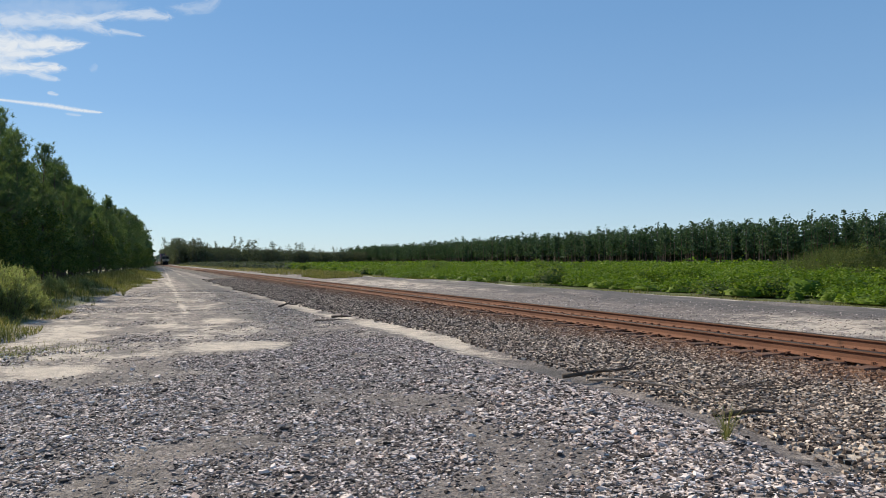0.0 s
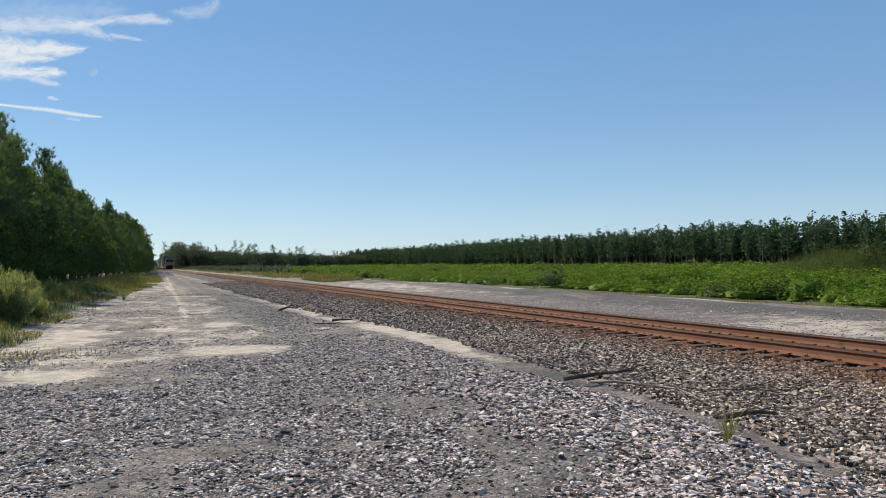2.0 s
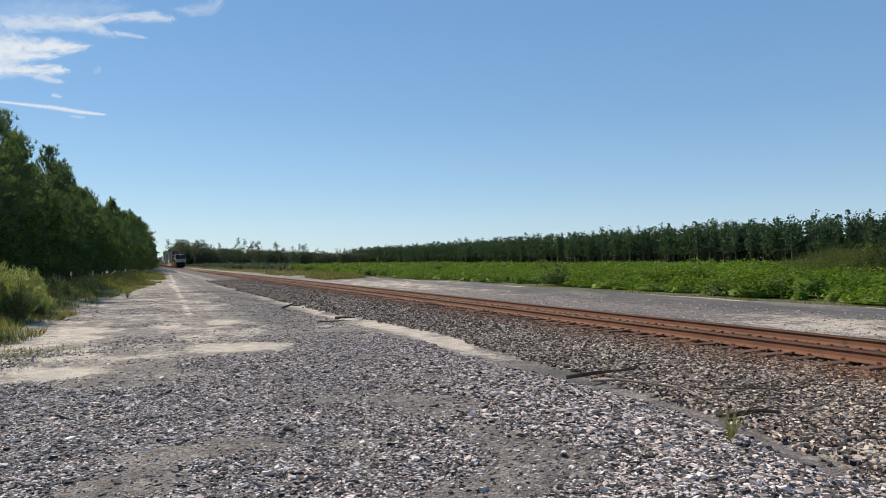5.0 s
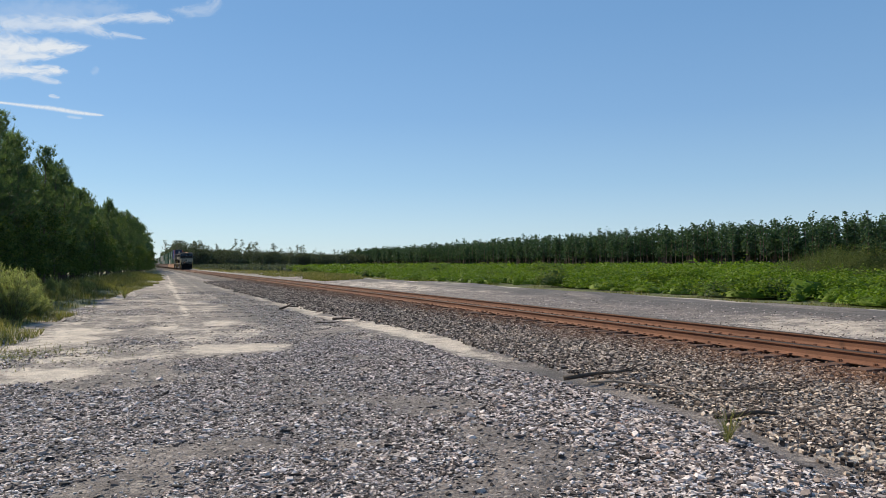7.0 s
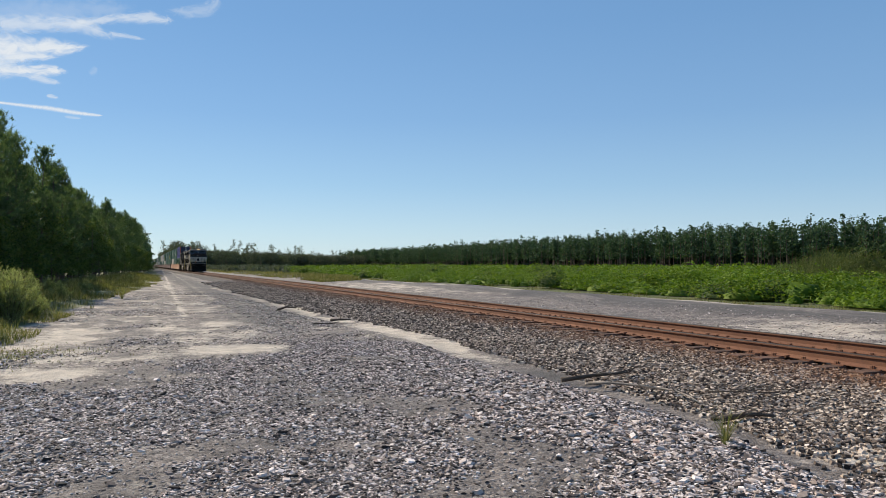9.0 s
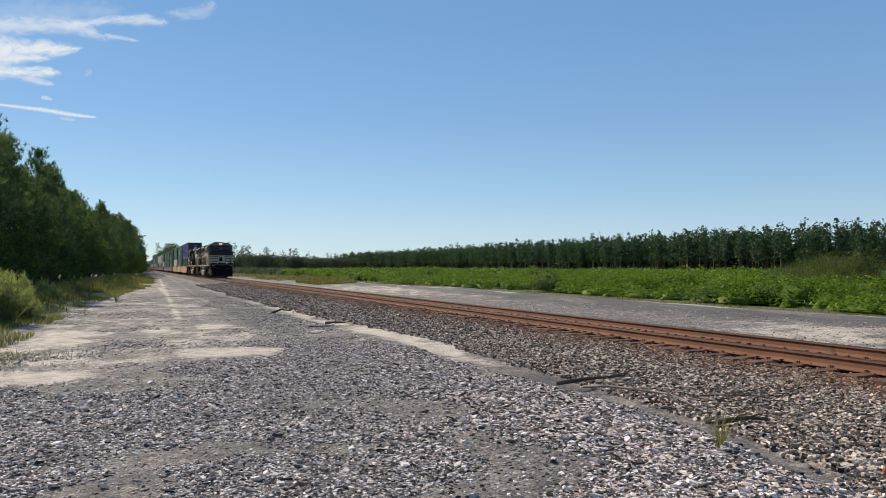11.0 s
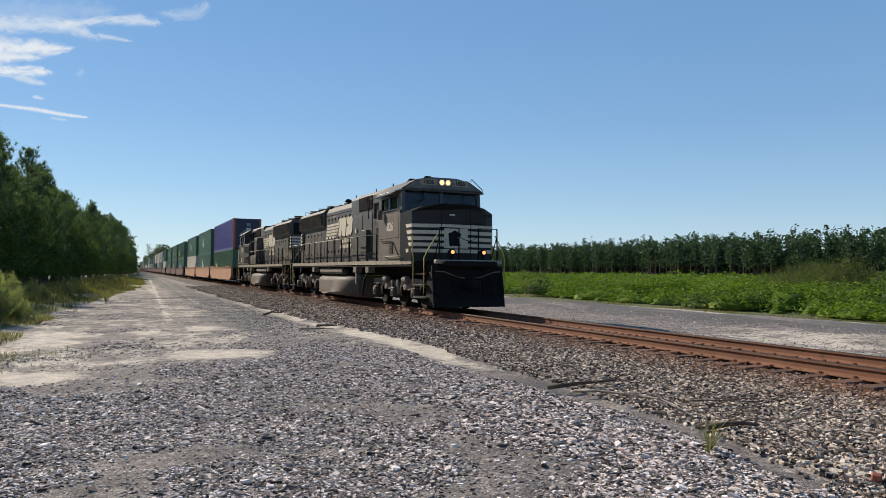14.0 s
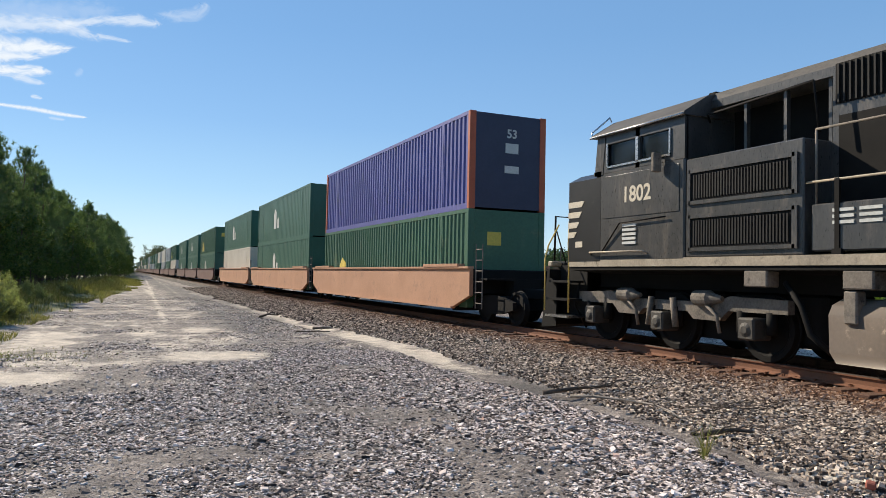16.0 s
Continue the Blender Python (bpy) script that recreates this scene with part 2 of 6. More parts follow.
def rod(bm, points, radius, sides=6, tip=None):
    """A round bar along the points; tip: its radius at the far end."""
    points = [Vector(p) for p in points]
    rings = []
    for i, p in enumerate(points):
        d = (points[min(i + 1, len(points) - 1)] - points[max(i - 1, 0)]).normalized()
        u = d.orthogonal().normalized()
        if rings:
            u = (last - d * last.dot(d)).normalized()
        last, v = u, d.cross(u)
        r = radius if tip is None else radius + (tip - radius) * i / (len(points) - 1)
        rings.append([bm.verts.new(p + (u * math.cos(a) + v * math.sin(a)) * r) for a in (math.tau * k / sides for k in range(sides))])
    for a, b in zip(rings, rings[1:]):
        for k in range(sides):
            f = bm.faces.new((a[k], a[(k + 1) % sides], b[(k + 1) % sides], b[k]))
            f.smooth = sides > 5
    bm.faces.new(rings[0][::-1])
    bm.faces.new(rings[-1])
    return bm


def lathe(bm, centre, profile, axis="x", sides=20):
    """Turns (offset along the axis, radius) pairs about an axis through the centre."""
    rings, c = [], Vector(centre)
    for o, r in profile:
        ring = []
        for k in range(sides):
            a = math.tau * k / sides
            p = {"x": (o, r * math.cos(a), r * math.sin(a)), "y": (r * math.sin(a), o, r * math.cos(a)), "z": (r * math.cos(a), r * math.sin(a), o)}[axis]
            ring.append(bm.verts.new(c + Vector(p)))
        rings.append(ring)
    for a, b in zip(rings, rings[1:]):
        for k in range(sides):
            bm.faces.new((a[k], a[(k + 1) % sides], b[(k + 1) % sides], b[k]))
    bm.faces.new(rings[0][::-1])
    bm.faces.new(rings[-1])
    return bm


def raw(name, verts, faces, material, label="", category="", kind="", parent=None):
    """A mesh from number arrays: verts (n, 3) and faces (m, 3 or 4)."""
    me = bpy.data.meshes.new(name)
    verts, faces = np.asarray(verts, np.float32), np.asarray(faces, np.int32)
    k = faces.shape[1]
    me.vertices.add(len(verts))
    me.vertices.foreach_set("co", verts.ravel())
    me.loops.add(faces.size)
    me.loops.foreach_set("vertex_index", faces.ravel())
    me.polygons.add(len(faces))
    me.polygons.foreach_set("loop_start", np.arange(0, faces.size, k, dtype=np.int32))
    me.update(calc_edges=True)
    me.materials.append(material)
    ob = new(name, me)
    ob.parent = parent
    return tagged(ob, label, category, "", kind)


rng = np.random.default_rng(7)


def lattice(x, y, cell, seed=0):
    """Smooth value noise in 0..1 at world places x, y."""
    def h(i, j):
        v = np.sin(i * 127.1 + j * 311.7 + seed * 74.7) * 43758.5453
        return v - np.floor(v)
    x, y = np.asarray(x) / cell, np.asarray(y) / cell
    i, j = np.floor(x), np.floor(y)
    u, v = x - i, y - j
    u, v = u * u * (3 - 2 * u), v * v * (3 - 2 * v)
    return (h(i, j) * (1 - u) + h(i + 1, j) * u) * (1 - v) + (h(i, j + 1) * (1 - u) + h(i + 1, j + 1) * u) * v


def clouded(x, y, cell, seed=0):
    return (lattice(x, y, cell, seed) * 4 + lattice(x, y, cell / 2, seed + 1) * 2 + lattice(x, y, cell / 4, seed + 2)) / 7


def sstep(x, a, b):
    t = np.clip((x - a) / (b - a), 0, 1)
    return t * t * (3 - 2 * t)


def verge(y):
    """Where the plants beside the gravel yard begin."""
    return np.interp(y, [-40, 0, 10, 14, 22, 28, 47, 92, 140, 210, 420], [-6, -4.5, -3.2, -2.9, -3.1, -2.4, -0.8, 1.6, 3.2, 4.0, 4.0]) + (lattice(0 * y, y, 5.0, 3) - 0.5) * 1.2


def strip_x(y):
    """The middle of the washed-out strip along the foot of the ballast."""
    return np.interp(y, [3, 4.2, 5.5, 6.8, 8, 10.3, 14.4, 18, 20.6, 24, 27.6, 40, 61], [5.0, 5.4, 5.83, 6.05, 5.97, 6.02, 6.01, 6.0, 5.95, 5.55, 5.3, 5.1, 5.06]) + 0.12 * np.sin(y * 0.9)


def ground_z(x, y):
    z = (clouded(x, y, 3.0, 1) - 0.5) * 0.10 + (clouded(x, y, 22.0, 5) - 0.5) * 0.25 * sstep(np.abs(x - 3), 8, 40)
    # low mound of gravel beside the weed, and the washed-out strip along the ballast
    z = z + 0.10 * np.exp(-(((x - 4.4) / 0.9) ** 2 + ((y - 6.6) / 2.2) ** 2))
    z = z - 0.07 * np.exp(-((x - strip_x(y)) / 0.42) ** 2)
    # trodden and driven gravel: low ridges and hollows
    z = z + (clouded(x, y, 0.75, 13) - 0.5) * (0.045 + 0.03 * sstep(y, 17, 12)) * sstep(x, 6.2, 5.4) * sstep(y, 70, 30)
    # sandy bank beyond the track, and the rising field behind it
    z = z + 0.34 * np.exp(-((x - 20.0) / 3.0) ** 2) * (0.2 + 1.3 * clouded(x, y, 5.0, 9)) + 0.35 * sstep(x, 24, 60)
    z = z + 0.12 * sstep(verge(y) - x, 0.0, 2.5)
    return z * sstep(np.abs(x - TRACK_X), 2.6, 5.0)


# ---- ground: one sheet out to the horizon ----
def steps(stops):
    out = []
    for a, b, d in stops:
        out.append(np.arange(a, b, d))
    return np.concatenate(out + [np.array([stops[-1][1]])])


gx = steps([(-2400, -400, 200), (-400, -60, 20), (-60, -12, 2.4), (-12, -4, 0.4), (-4, 10, 0.12), (10, 26, 0.4), (26, 70, 2.0), (70, 400, 15), (400, 2400, 200)])
gy = steps([(-600, -40, 56), (-40, 0, 4.0), (0, 3, 0.5), (3, 34, 0.12), (34, 60, 0.3), (60, 140, 1.2), (140, 500, 10), (500, 3200, 180)])
X, Y = np.meshgrid(gx, gy)
Z = ground_z(X, Y)
nx, ny = len(gx), len(gy)
idx = np.arange(nx * ny).reshape(ny, nx)
quads = np.stack([idx[:-1, :-1], idx[:-1, 1:], idx[1:, 1:], idx[1:, :-1]], -1).reshape(-1, 4)


def spot(x, y, cx, cy, rx, ry, turn=0.0):
    c, s = math.cos(radians(turn)), math.sin(radians(turn))
    u, v = (x - cx) * c + (y - cy) * s, -(x - cx) * s + (y - cy) * c
    return np.exp(-((u / rx) ** 2 + (v / ry) ** 2))


strip = strip_x(Y)
ragged = 0.15 + 1.6 * clouded(X * 0.5, Y * 0.6, 1.7, 49)
sand = 1.0 * np.exp(-((X - strip - 0.35 * (clouded(X * 0, Y, 2.4, 48) - 0.5)) / (0.50 * ragged + 0.004 * Y)) ** 2) * sstep(Y, 9.5, 15.5) * sstep(Y, 75, 30) * (1 - 0.75 * sstep(Y, 17, 24) * sstep(clouded(X, Y, 2.2, 47), 0.60, 0.45))
sand = np.maximum(sand, 1.0 * spot(X, Y, 1.75, 15.1, 1.35, 1.15, 8))
for sx, sy, rx, ry, a in ((1.2, 15.6, 0.5, 0.9, 0.85), (0.6, 21, 0.8, 1.4, 0.7), (1.9, 21.5, 0.7, 1.2, 0.75), (-1.3, 12.7, 1.2, 0.9, 0.95), (-1.9, 19.5, 1.3, 3.4, 0.8), (-2.6, 15.0, 1.0, 1.2, 0.9),
                          (4.2, 33, 0.35, 3.0, 0.8), (4.9, 40, 0.4, 4.0, 0.9), (5.2, 52, 0.35, 5.0, 0.9), (5.6, 70, 0.4, 8.0, 0.8), (0.4, 34, 0.8, 6.0, 0.45), (1.8, 60, 0.35, 14, 0.7), (-0.4, 26.5, 1.2, 2.4, 0.6), (6.3, 4.5, 0.8, 0.9, 0.85)):
    sand = np.maximum(sand, a * spot(X, Y, sx, sy, rx, ry))
beyond = sstep(X, 13.0, 14.2)
sand = np.maximum(sand, beyond * (1.0 * np.exp(-((X - 22.9) / 0.55) ** 2) + 0.42 * sstep(Y, 30, 60) * clouded(X, Y, 6.0, 31) + 0.62 * spot(X, Y, 16.2, 13.3, 2.6, 4.0) * (0.3 + 1.2 * clouded(X, Y, 1.4, 33)) + 0.5 * spot(X, Y, 18.5, 48, 4.0, 14.0)))
sand = np.maximum(sand, (0.50 - 0.17 * sstep(Y, 19, 27)) * sstep(Y, 11.5, 15) * sstep(X, 4.4, 2.4) * (0.15 + 1.5 * clouded(X * 0.8, Y * 0.45, 1.8, 37)))
sand = np.maximum(sand, 0.55 * sstep(clouded(X, Y, 2.4, 39), 0.55, 0.8) * (X < 6))
for rut in (1.2, 2.9):
    sand = np.maximum(sand, 0.75 * np.exp(-((X - rut - 0.022 * (Y - 20)) / 0.22) ** 2) * sstep(Y, 15, 24) * (0.4 + 0.8 * clouded(X, Y, 3.0, 43)))
grass = np.maximum(sstep(verge(Y) - X, -0.4, 0.8), sstep(X, 23.4, 24.6) * 1.0)
grass = np.maximum(grass, 0.8 * spot(X, Y, -2.5, 15.2, 1.1, 0.7))
wet = np.exp(-(((X - 6.0) / 0.4) ** 2 + ((Y - 10.0) / 1.1) ** 2)) + 0.5 * spot(X, Y, 3.0, 8.1, 0.6, 0.5) + 1.1 * beyond * np.exp(-((X - 19.8) / 2.6) ** 2) * sstep(clouded(X * 1.6, Y * 0.35, 2.0, 41), 0.20, 0.52)
wet = wet + 1.6 * np.exp(-((X - 4.0 - 0.004 * Y) / 1.4) ** 2) * sstep(Y, 15, 24) * sstep(clouded(X, Y * 0.4, 1.6, 45), 0.25, 0.55)

GROUND, nt, p = nodes_of("gravel_sand_and_grass_ground")


def attribute(name):
    a = nt.nodes.new("ShaderNodeAttribute")
    a.attribute_name = name
    return a.outputs["Fac"]


n_fine, n_mid, n_big = noise_node(nt, 55, 5.0, 0.75), noise_node(nt, 6, 6.0, 0.7), noise_node(nt, 0.7, 6.0)
vor = nt.nodes.new("ShaderNodeTexVoronoi")
vor.inputs["Scale"].default_value, vor.inputs["Randomness"].default_value = 26.0, 1.0
tc = nt.nodes.new("ShaderNodeTexCoord")
nt.links.new(tc.outputs["Object"], vor.inputs["Vector"])
# The darkest grit tones carry the shade of gaps between the stones.
grit = mix(nt, 0.5, ramp(nt, n_fine, [(0.3, (0.034, 0.029, 0.027)), (0.52, (0.225, 0.19, 0.172)), (0.72, (0.64, 0.55, 0.505))]), ramp(nt, vor.outputs["Color"], [(0.0, (0.05, 0.047, 0.045)), (0.5, (0.20, 0.187, 0.176)), (1.0, (0.58, 0.55, 0.52))]))
grit = mix(nt, 1.0, grit, ramp(nt, n_big, [(0.3, (0.74, 0.72, 0.71)), (0.7, (1.14, 1.08, 1.02))]), "MULTIPLY")
sandy = mix(nt, 0.6, ramp(nt, n_mid, [(0.3, (0.48, 0.415, 0.335)), (0.7, (0.70, 0.62, 0.51))]), ramp(nt, n_fine, [(0.3, (0.42, 0.36, 0.29)), (0.7, (0.72, 0.64, 0.54))]))
turf = ramp(nt, n_mid, [(0.3, (0.055, 0.075, 0.02)), (0.55, (0.12, 0.13, 0.04)), (0.75, (0.26, 0.22, 0.10))])
s = maths(nt, "MULTIPLY_ADD", n_mid, 1.1, -0.55)
s2 = maths(nt, "MULTIPLY_ADD", n_fine, 0.5, -0.25)
streak = noise_node(nt, 2.4, 7.0, 0.75)
patch = noise_node(nt, 1.1, 8.0, 0.72, stretch=(1.0, 0.6, 1.0))
s3 = maths(nt, "MULTIPLY_ADD", patch, 2.6, -1.3)
edge = smooth(nt, maths(nt, "ADD", maths(nt, "ADD", attribute("sand"), s3), maths(nt, "ADD", s, s2)), 0.26, 0.78)
grit = mix(nt, 1.0, grit, ramp(nt, streak, [(0.36, (0.50, 0.49, 0.48)), (0.64, (1.22, 1.20, 1.16))]), "MULTIPLY")
sandy = mix(nt, 1.0, sandy, ramp(nt, streak, [(0.34, (0.68, 0.65, 0.62)), (0.6, (1.12, 1.10, 1.07))]), "MULTIPLY")
c = mix(nt, edge, grit, sandy)
c = mix(nt, maths(nt, "MULTIPLY", smooth(nt, attribute("wet"), 0.3, 0.9), 0.75), c, (0.085, 0.078, 0.072))
c = mix(nt, smooth(nt, maths(nt, "ADD", attribute("grass"), s), 0.3, 0.7), c, turf)
nt.links.new(c, p.inputs["Base Color"])
p.inputs["Roughness"].default_value = 0.9
bump(nt, p, maths(nt, "ADD", n_fine, maths(nt, "MULTIPLY", vor.outputs["Distance"], -1.0)), 0.7, 0.03)
ground = raw("ground", np.stack([X, Y, Z], -1).reshape(-1, 3), quads, GROUND, "grey gravel yard with pale sand patches and grassy edges", "ground", "structure")
for name, values in (("sand", sand), ("grass", grass), ("wet", wet)):
    ground.data.attributes.new(name, "FLOAT", "POINT").data.foreach_set("value", values.astype(np.float32).ravel())
ground.data.polygons.foreach_set("use_smooth", np.ones(len(quads), bool))

# ---- ballast bed ----
BED, nt, p = nodes_of("ballast_bed_stone")
vor = nt.nodes.new("ShaderNodeTexVoronoi")
vor.inputs["Scale"].default_value = 17.0
tc, sep = nt.nodes.new("ShaderNodeTexCoord"), nt.nodes.new("ShaderNodeSeparateXYZ")
nt.links.new(tc.outputs["Object"], vor.inputs["Vector"])
nt.links.new(tc.outputs["Object"], sep.inputs[0])
# Bed colour lowered to put in the shade between the ballast stones.
c = ramp(nt, vor.outputs["Color"], [(0.0, (0.014, 0.0115, 0.0095)), (0.5, (0.05, 0.041, 0.034)), (1.0, (0.26, 0.215, 0.18))])
c = mix(nt, 0.4, c, ramp(nt, noise_node(nt, 40, 4.0), [(0.3, (0.032, 0.027, 0.023)), (0.7, (0.13, 0.11, 0.092))]))
d = maths(nt, "ABSOLUTE", maths(nt, "SUBTRACT", sep.outputs[0], TRACK_X))
d = maths(nt, "ADD", d, maths(nt, "MULTIPLY_ADD", noise_node(nt, 0.8), 1.6, -0.8))
c = mix(nt, maths(nt, "MULTIPLY", smooth(nt, d, 2.6, 0.9), 0.75), c, (0.15, 0.075, 0.04))
nt.links.new(c, p.inputs["Base Color"])
p.inputs["Roughness"].default_value = 0.92
bump(nt, p, vor.outputs["Distance"], 1.0, 0.05)


def bed_z(x):
    """Height of the ballast across the track."""
    return np.interp(np.abs(x - TRACK_X), [0, 1.1, 1.3, 1.75, 3.0, 3.6, 4.0, 4.7], [0.19, 0.185, 0.165, 0.13, 0.05, 0.0, -0.12, -0.2])


bx = TRACK_X + np.array([-4.7, -4.25, -3.6, -3.0, -2.4, -1.75, -1.35, 0, 1.35, 1.75, 2.2, 2.6, 3.0, 3.4])
by = steps([(-120, 0, 10), (0, 60, 0.5), (60, 200, 5), (200, 1400, 60)])
BX, BY = np.meshgrid(bx, by)
BZ = bed_z(BX) + (clouded(BX, BY, 1.2, 51) - 0.5) * 0.05 * (np.abs(BX - TRACK_X) > 1.5)
BX = BX + (clouded(BX * 0, BY, 2.0, 53) - 0.5) * 0.5 * np.sign(TRACK_X - BX) * (np.abs(BX - TRACK_X) > 2)
bi = np.arange(BX.size).reshape(BX.shape)
bed = raw("ballast_bed", np.stack([BX, BY, BZ], -1).reshape(-1, 3), np.stack([bi[:-1, :-1], bi[:-1, 1:], bi[1:, 1:], bi[1:, :-1]], -1).reshape(-1, 4), BED, "raised bed of crushed stone, rust-stained beside the rails", "ballast", "structure")
bed.data.polygons.foreach_set("use_smooth", np.ones(len(bed.data.polygons), bool))

# ---- loose stones ----
ICO = bmesh.new()
bmesh.ops.create_icosphere(ICO, subdivisions=1, radius=1.0)
ICO_V = np.array([v.co[:] for v in ICO.verts])
ICO_F = np.array([[v.index for v in f.verts] for f in ICO.faces])
ICO.free()


OCT_V = np.array([(1, 0, 0), (-1, 0, 0), (0, 1, 0), (0, -1, 0), (0, 0, 1), (0, 0, -1)], float)
OCT_F = np.array([(0, 2, 4), (2, 1, 4), (1, 3, 4), (3, 0, 4), (2, 0, 5), (1, 2, 5), (3, 1, 5), (0, 3, 5)])
# flat broken chips: a crooked top face over a wider foot
CHIP_V = np.array([(0.85, 0.1, 0.8), (0.05, 0.8, 0.9), (-0.8, 0.0, 0.8), (-0.1, -0.8, 0.7), (1.05, 0.1, -0.6), (0, 1.0, -0.6), (-1.0, 0.0, -0.6), (0, -1.0, -0.6)])
CHIP_F = np.array([(0, 1, 2), (0, 2, 3), (4, 5, 1), (4, 1, 0), (5, 6, 2), (5, 2, 1), (6, 7, 3), (6, 3, 2), (7, 4, 0), (7, 0, 3)])


def stones(name, xs, ys, zs, sizes, material, label, flat=0.6, fine=False, chips=False):
    """Angular stones, each turned and knocked out of shape by chance."""
    n, (V, F) = len(xs), (CHIP_V, CHIP_F) if chips else (OCT_V, OCT_F) if fine else (ICO_V, ICO_F)
    v = np.repeat(V[None], n, 0) * (0.72 + 0.56 * rng.random((n, len(V), 1)))
    v = v * np.stack([(1.0 if chips else 0.8) + 0.8 * rng.random(n), 0.7 + 0.4 * rng.random(n), flat * (0.6 + 0.7 * rng.random(n))], -1)[:, None]
    a, b = rng.random(n) * math.tau, (rng.random(n) - 0.5) * (0.75 if chips and flat < 0.6 else 0.9)
    ca, sa, cb, sb = np.cos(a)[:, None], np.sin(a)[:, None], np.cos(b)[:, None], np.sin(b)[:, None]
    x, y, z = v[..., 0] * cb - v[..., 2] * sb, v[..., 1], v[..., 0] * sb + v[..., 2] * cb
    v = np.stack([x * ca - y * sa, x * sa + y * ca, z], -1) * sizes[:, None, None]
    v += np.stack([xs, ys, zs + sizes * 0.18], -1)[:, None]
    f = F[None] + (np.arange(n) * len(V))[:, None, None]
    ob = raw(name, v.reshape(-1, 3), f.reshape(-1, 3), material, label, "gravel", "stuff")
    ob.data.polygons.foreach_set("use_smooth", np.zeros(len(ob.data.polygons), bool))
    return ob


def scatter(n, x0, x1, y0, y1, near=0.0):
    """Random places, denser towards small y."""
    u = rng.random(n)
    return x0 + (x1 - x0) * rng.random(n), y0 + (y1 - y0) * (u ** (1.0 + near))


def yard(xs, ys):
    """How thickly the loose stones lie on the yard, 0 to 1."""
    thick = clouded(xs, ys, 1.8, 61) + 0.30 * spot(xs, ys, 4.3, 6.4, 1.4, 3.0) + 0.16 * spot(xs, ys, -0.2, 9.0, 2.6, 1.8)
    for gx0, gy0, rx, ry in ((0.77, 6.85, 0.9, 0.40), (-0.16, 6.0, 0.6, 0.35), (1.96, 6.65, 0.6, 0.40), (3.03, 8.15, 0.65, 0.60), (3.1, 6.2, 0.38, 0.65), (0.4, 5.2, 0.8, 0.3), (2.4, 4.9, 0.6, 0.4)):
        thick = thick - 0.42 * spot(xs, ys, gx0, gy0, rx, ry)
    bare = np.maximum(1.1 * spot(xs, ys, 1.75, 15.1, 1.35, 1.15, 8), 1.1 * spot(xs, ys, -1.3, 12.7, 1.2, 0.9)) + 1.2 * np.exp(-((xs - strip_x(ys)) / (0.14 + 0.045 * np.clip(ys - 4, 0, 10))) ** 2) * (ys > 4.2)
    bare = bare + 0.9 * spot(xs, ys, 6.0, 4.4, 0.8, 0.8) + 1.0 * spot(xs, ys, -1.9, 19.0, 1.6, 3.2)
    return (0.10 + 0.90 * sstep(thick, 0.30, 0.50)) * (bare < 0.35 + 0.4 * rng.random(len(xs))) * (xs > verge(ys) - 0.2) * (0.12 + 0.88 * sstep(ys + 0.9 * (clouded(xs, ys, 1.5, 63) - 0.5) - 2.2 * sstep(xs, 2.2, 3.6), 14.2, 12.8))


xs, ys = scatter(240000, -3.4, 6.6, 3.0, 19.0, 0.85)
keep = rng.random(len(xs)) < yard(xs, ys)
xs, ys = xs[keep], ys[keep]
sz = 0.0055 + 0.013 * rng.random(len(xs)) ** 2.2 + 0.006 * spot(xs, ys, 4.3, 5.5, 1.6, 2.5) + 0.0003 * ys
stones("gravel", xs, ys, ground_z(xs, ys), sz, GRAVEL, "loose angular grey and white gravel on the yard", 0.36, chips=True)
xs, ys = scatter(17000, -2.6, 6.2, 3.0, 14.0, 0.6)
keep = rng.random(len(xs)) < yard(xs, ys) * (0.25 + 0.75 * spot(xs, ys, 4.6, 7.0, 1.3, 6.0))
xs, ys = xs[keep], ys[keep]
stones("gravel", xs, ys, ground_z(xs, ys), 0.017 + 0.025 * rng.random(len(xs)) ** 1.8, GRAVEL, "larger broken stones lying on the yard", 0.45, chips=True)
for count, y0, y1, near, fine in ((70000, 2.2, 14.0, 0.5, True), (50000, 14.0, 75.0, 0.8, True)):
    xs, ys = scatter(count, 5.3, 9.35, y0, y1, near)
    keep = rng.random(len(xs)) < sstep(xs - strip_x(ys) - 0.30 * sstep(ys, 8.0, 13.0), 0.0, 0.42) * (1 - 0.9 * spot(xs, ys, 6.0, 4.4, 0.8, 0.8))
    xs, ys = xs[keep], ys[keep]
    stones("ballast_stone", xs, ys, np.maximum(bed_z(xs), ground_z(xs, ys)) + 0.005, 0.011 + 0.017 * rng.random(len(xs)) + 0.0005 * ys, BALLAST, "crushed ballast stones on the slope beside the track", 0.7, chips=fine)
xs, ys = scatter(34000, -2.5, 5.2, 13.0, 48.0, 0.6)
keep = (xs > verge(ys)) & (clouded(xs, ys * 2.2, 2.2, 67) > 0.60 - 0.24 * sstep(xs, 1.8, 3.4)) & (spot(xs, ys, 1.75, 15.1, 1.35, 1.15, 8) + spot(xs, ys, -1.9, 19.0, 1.6, 3.2) < 0.45)
xs, ys = xs[keep], ys[keep]
stones("gravel", xs, ys, ground_z(xs, ys), 0.011 + 0.024 * rng.random(len(xs)) ** 2, GRAVEL, "loose gravel further down the yard", 0.5, True)
xs, ys = scatter(9000, 9.3, 11.8, 3.0, 34.0, 0.9)
stones("ballast_stone", xs, ys, bed_z(xs) - 0.01, 0.020 + 0.018 * rng.random(len(xs)), BALLAST, "rust-stained ballast stones between the ties", 0.75)
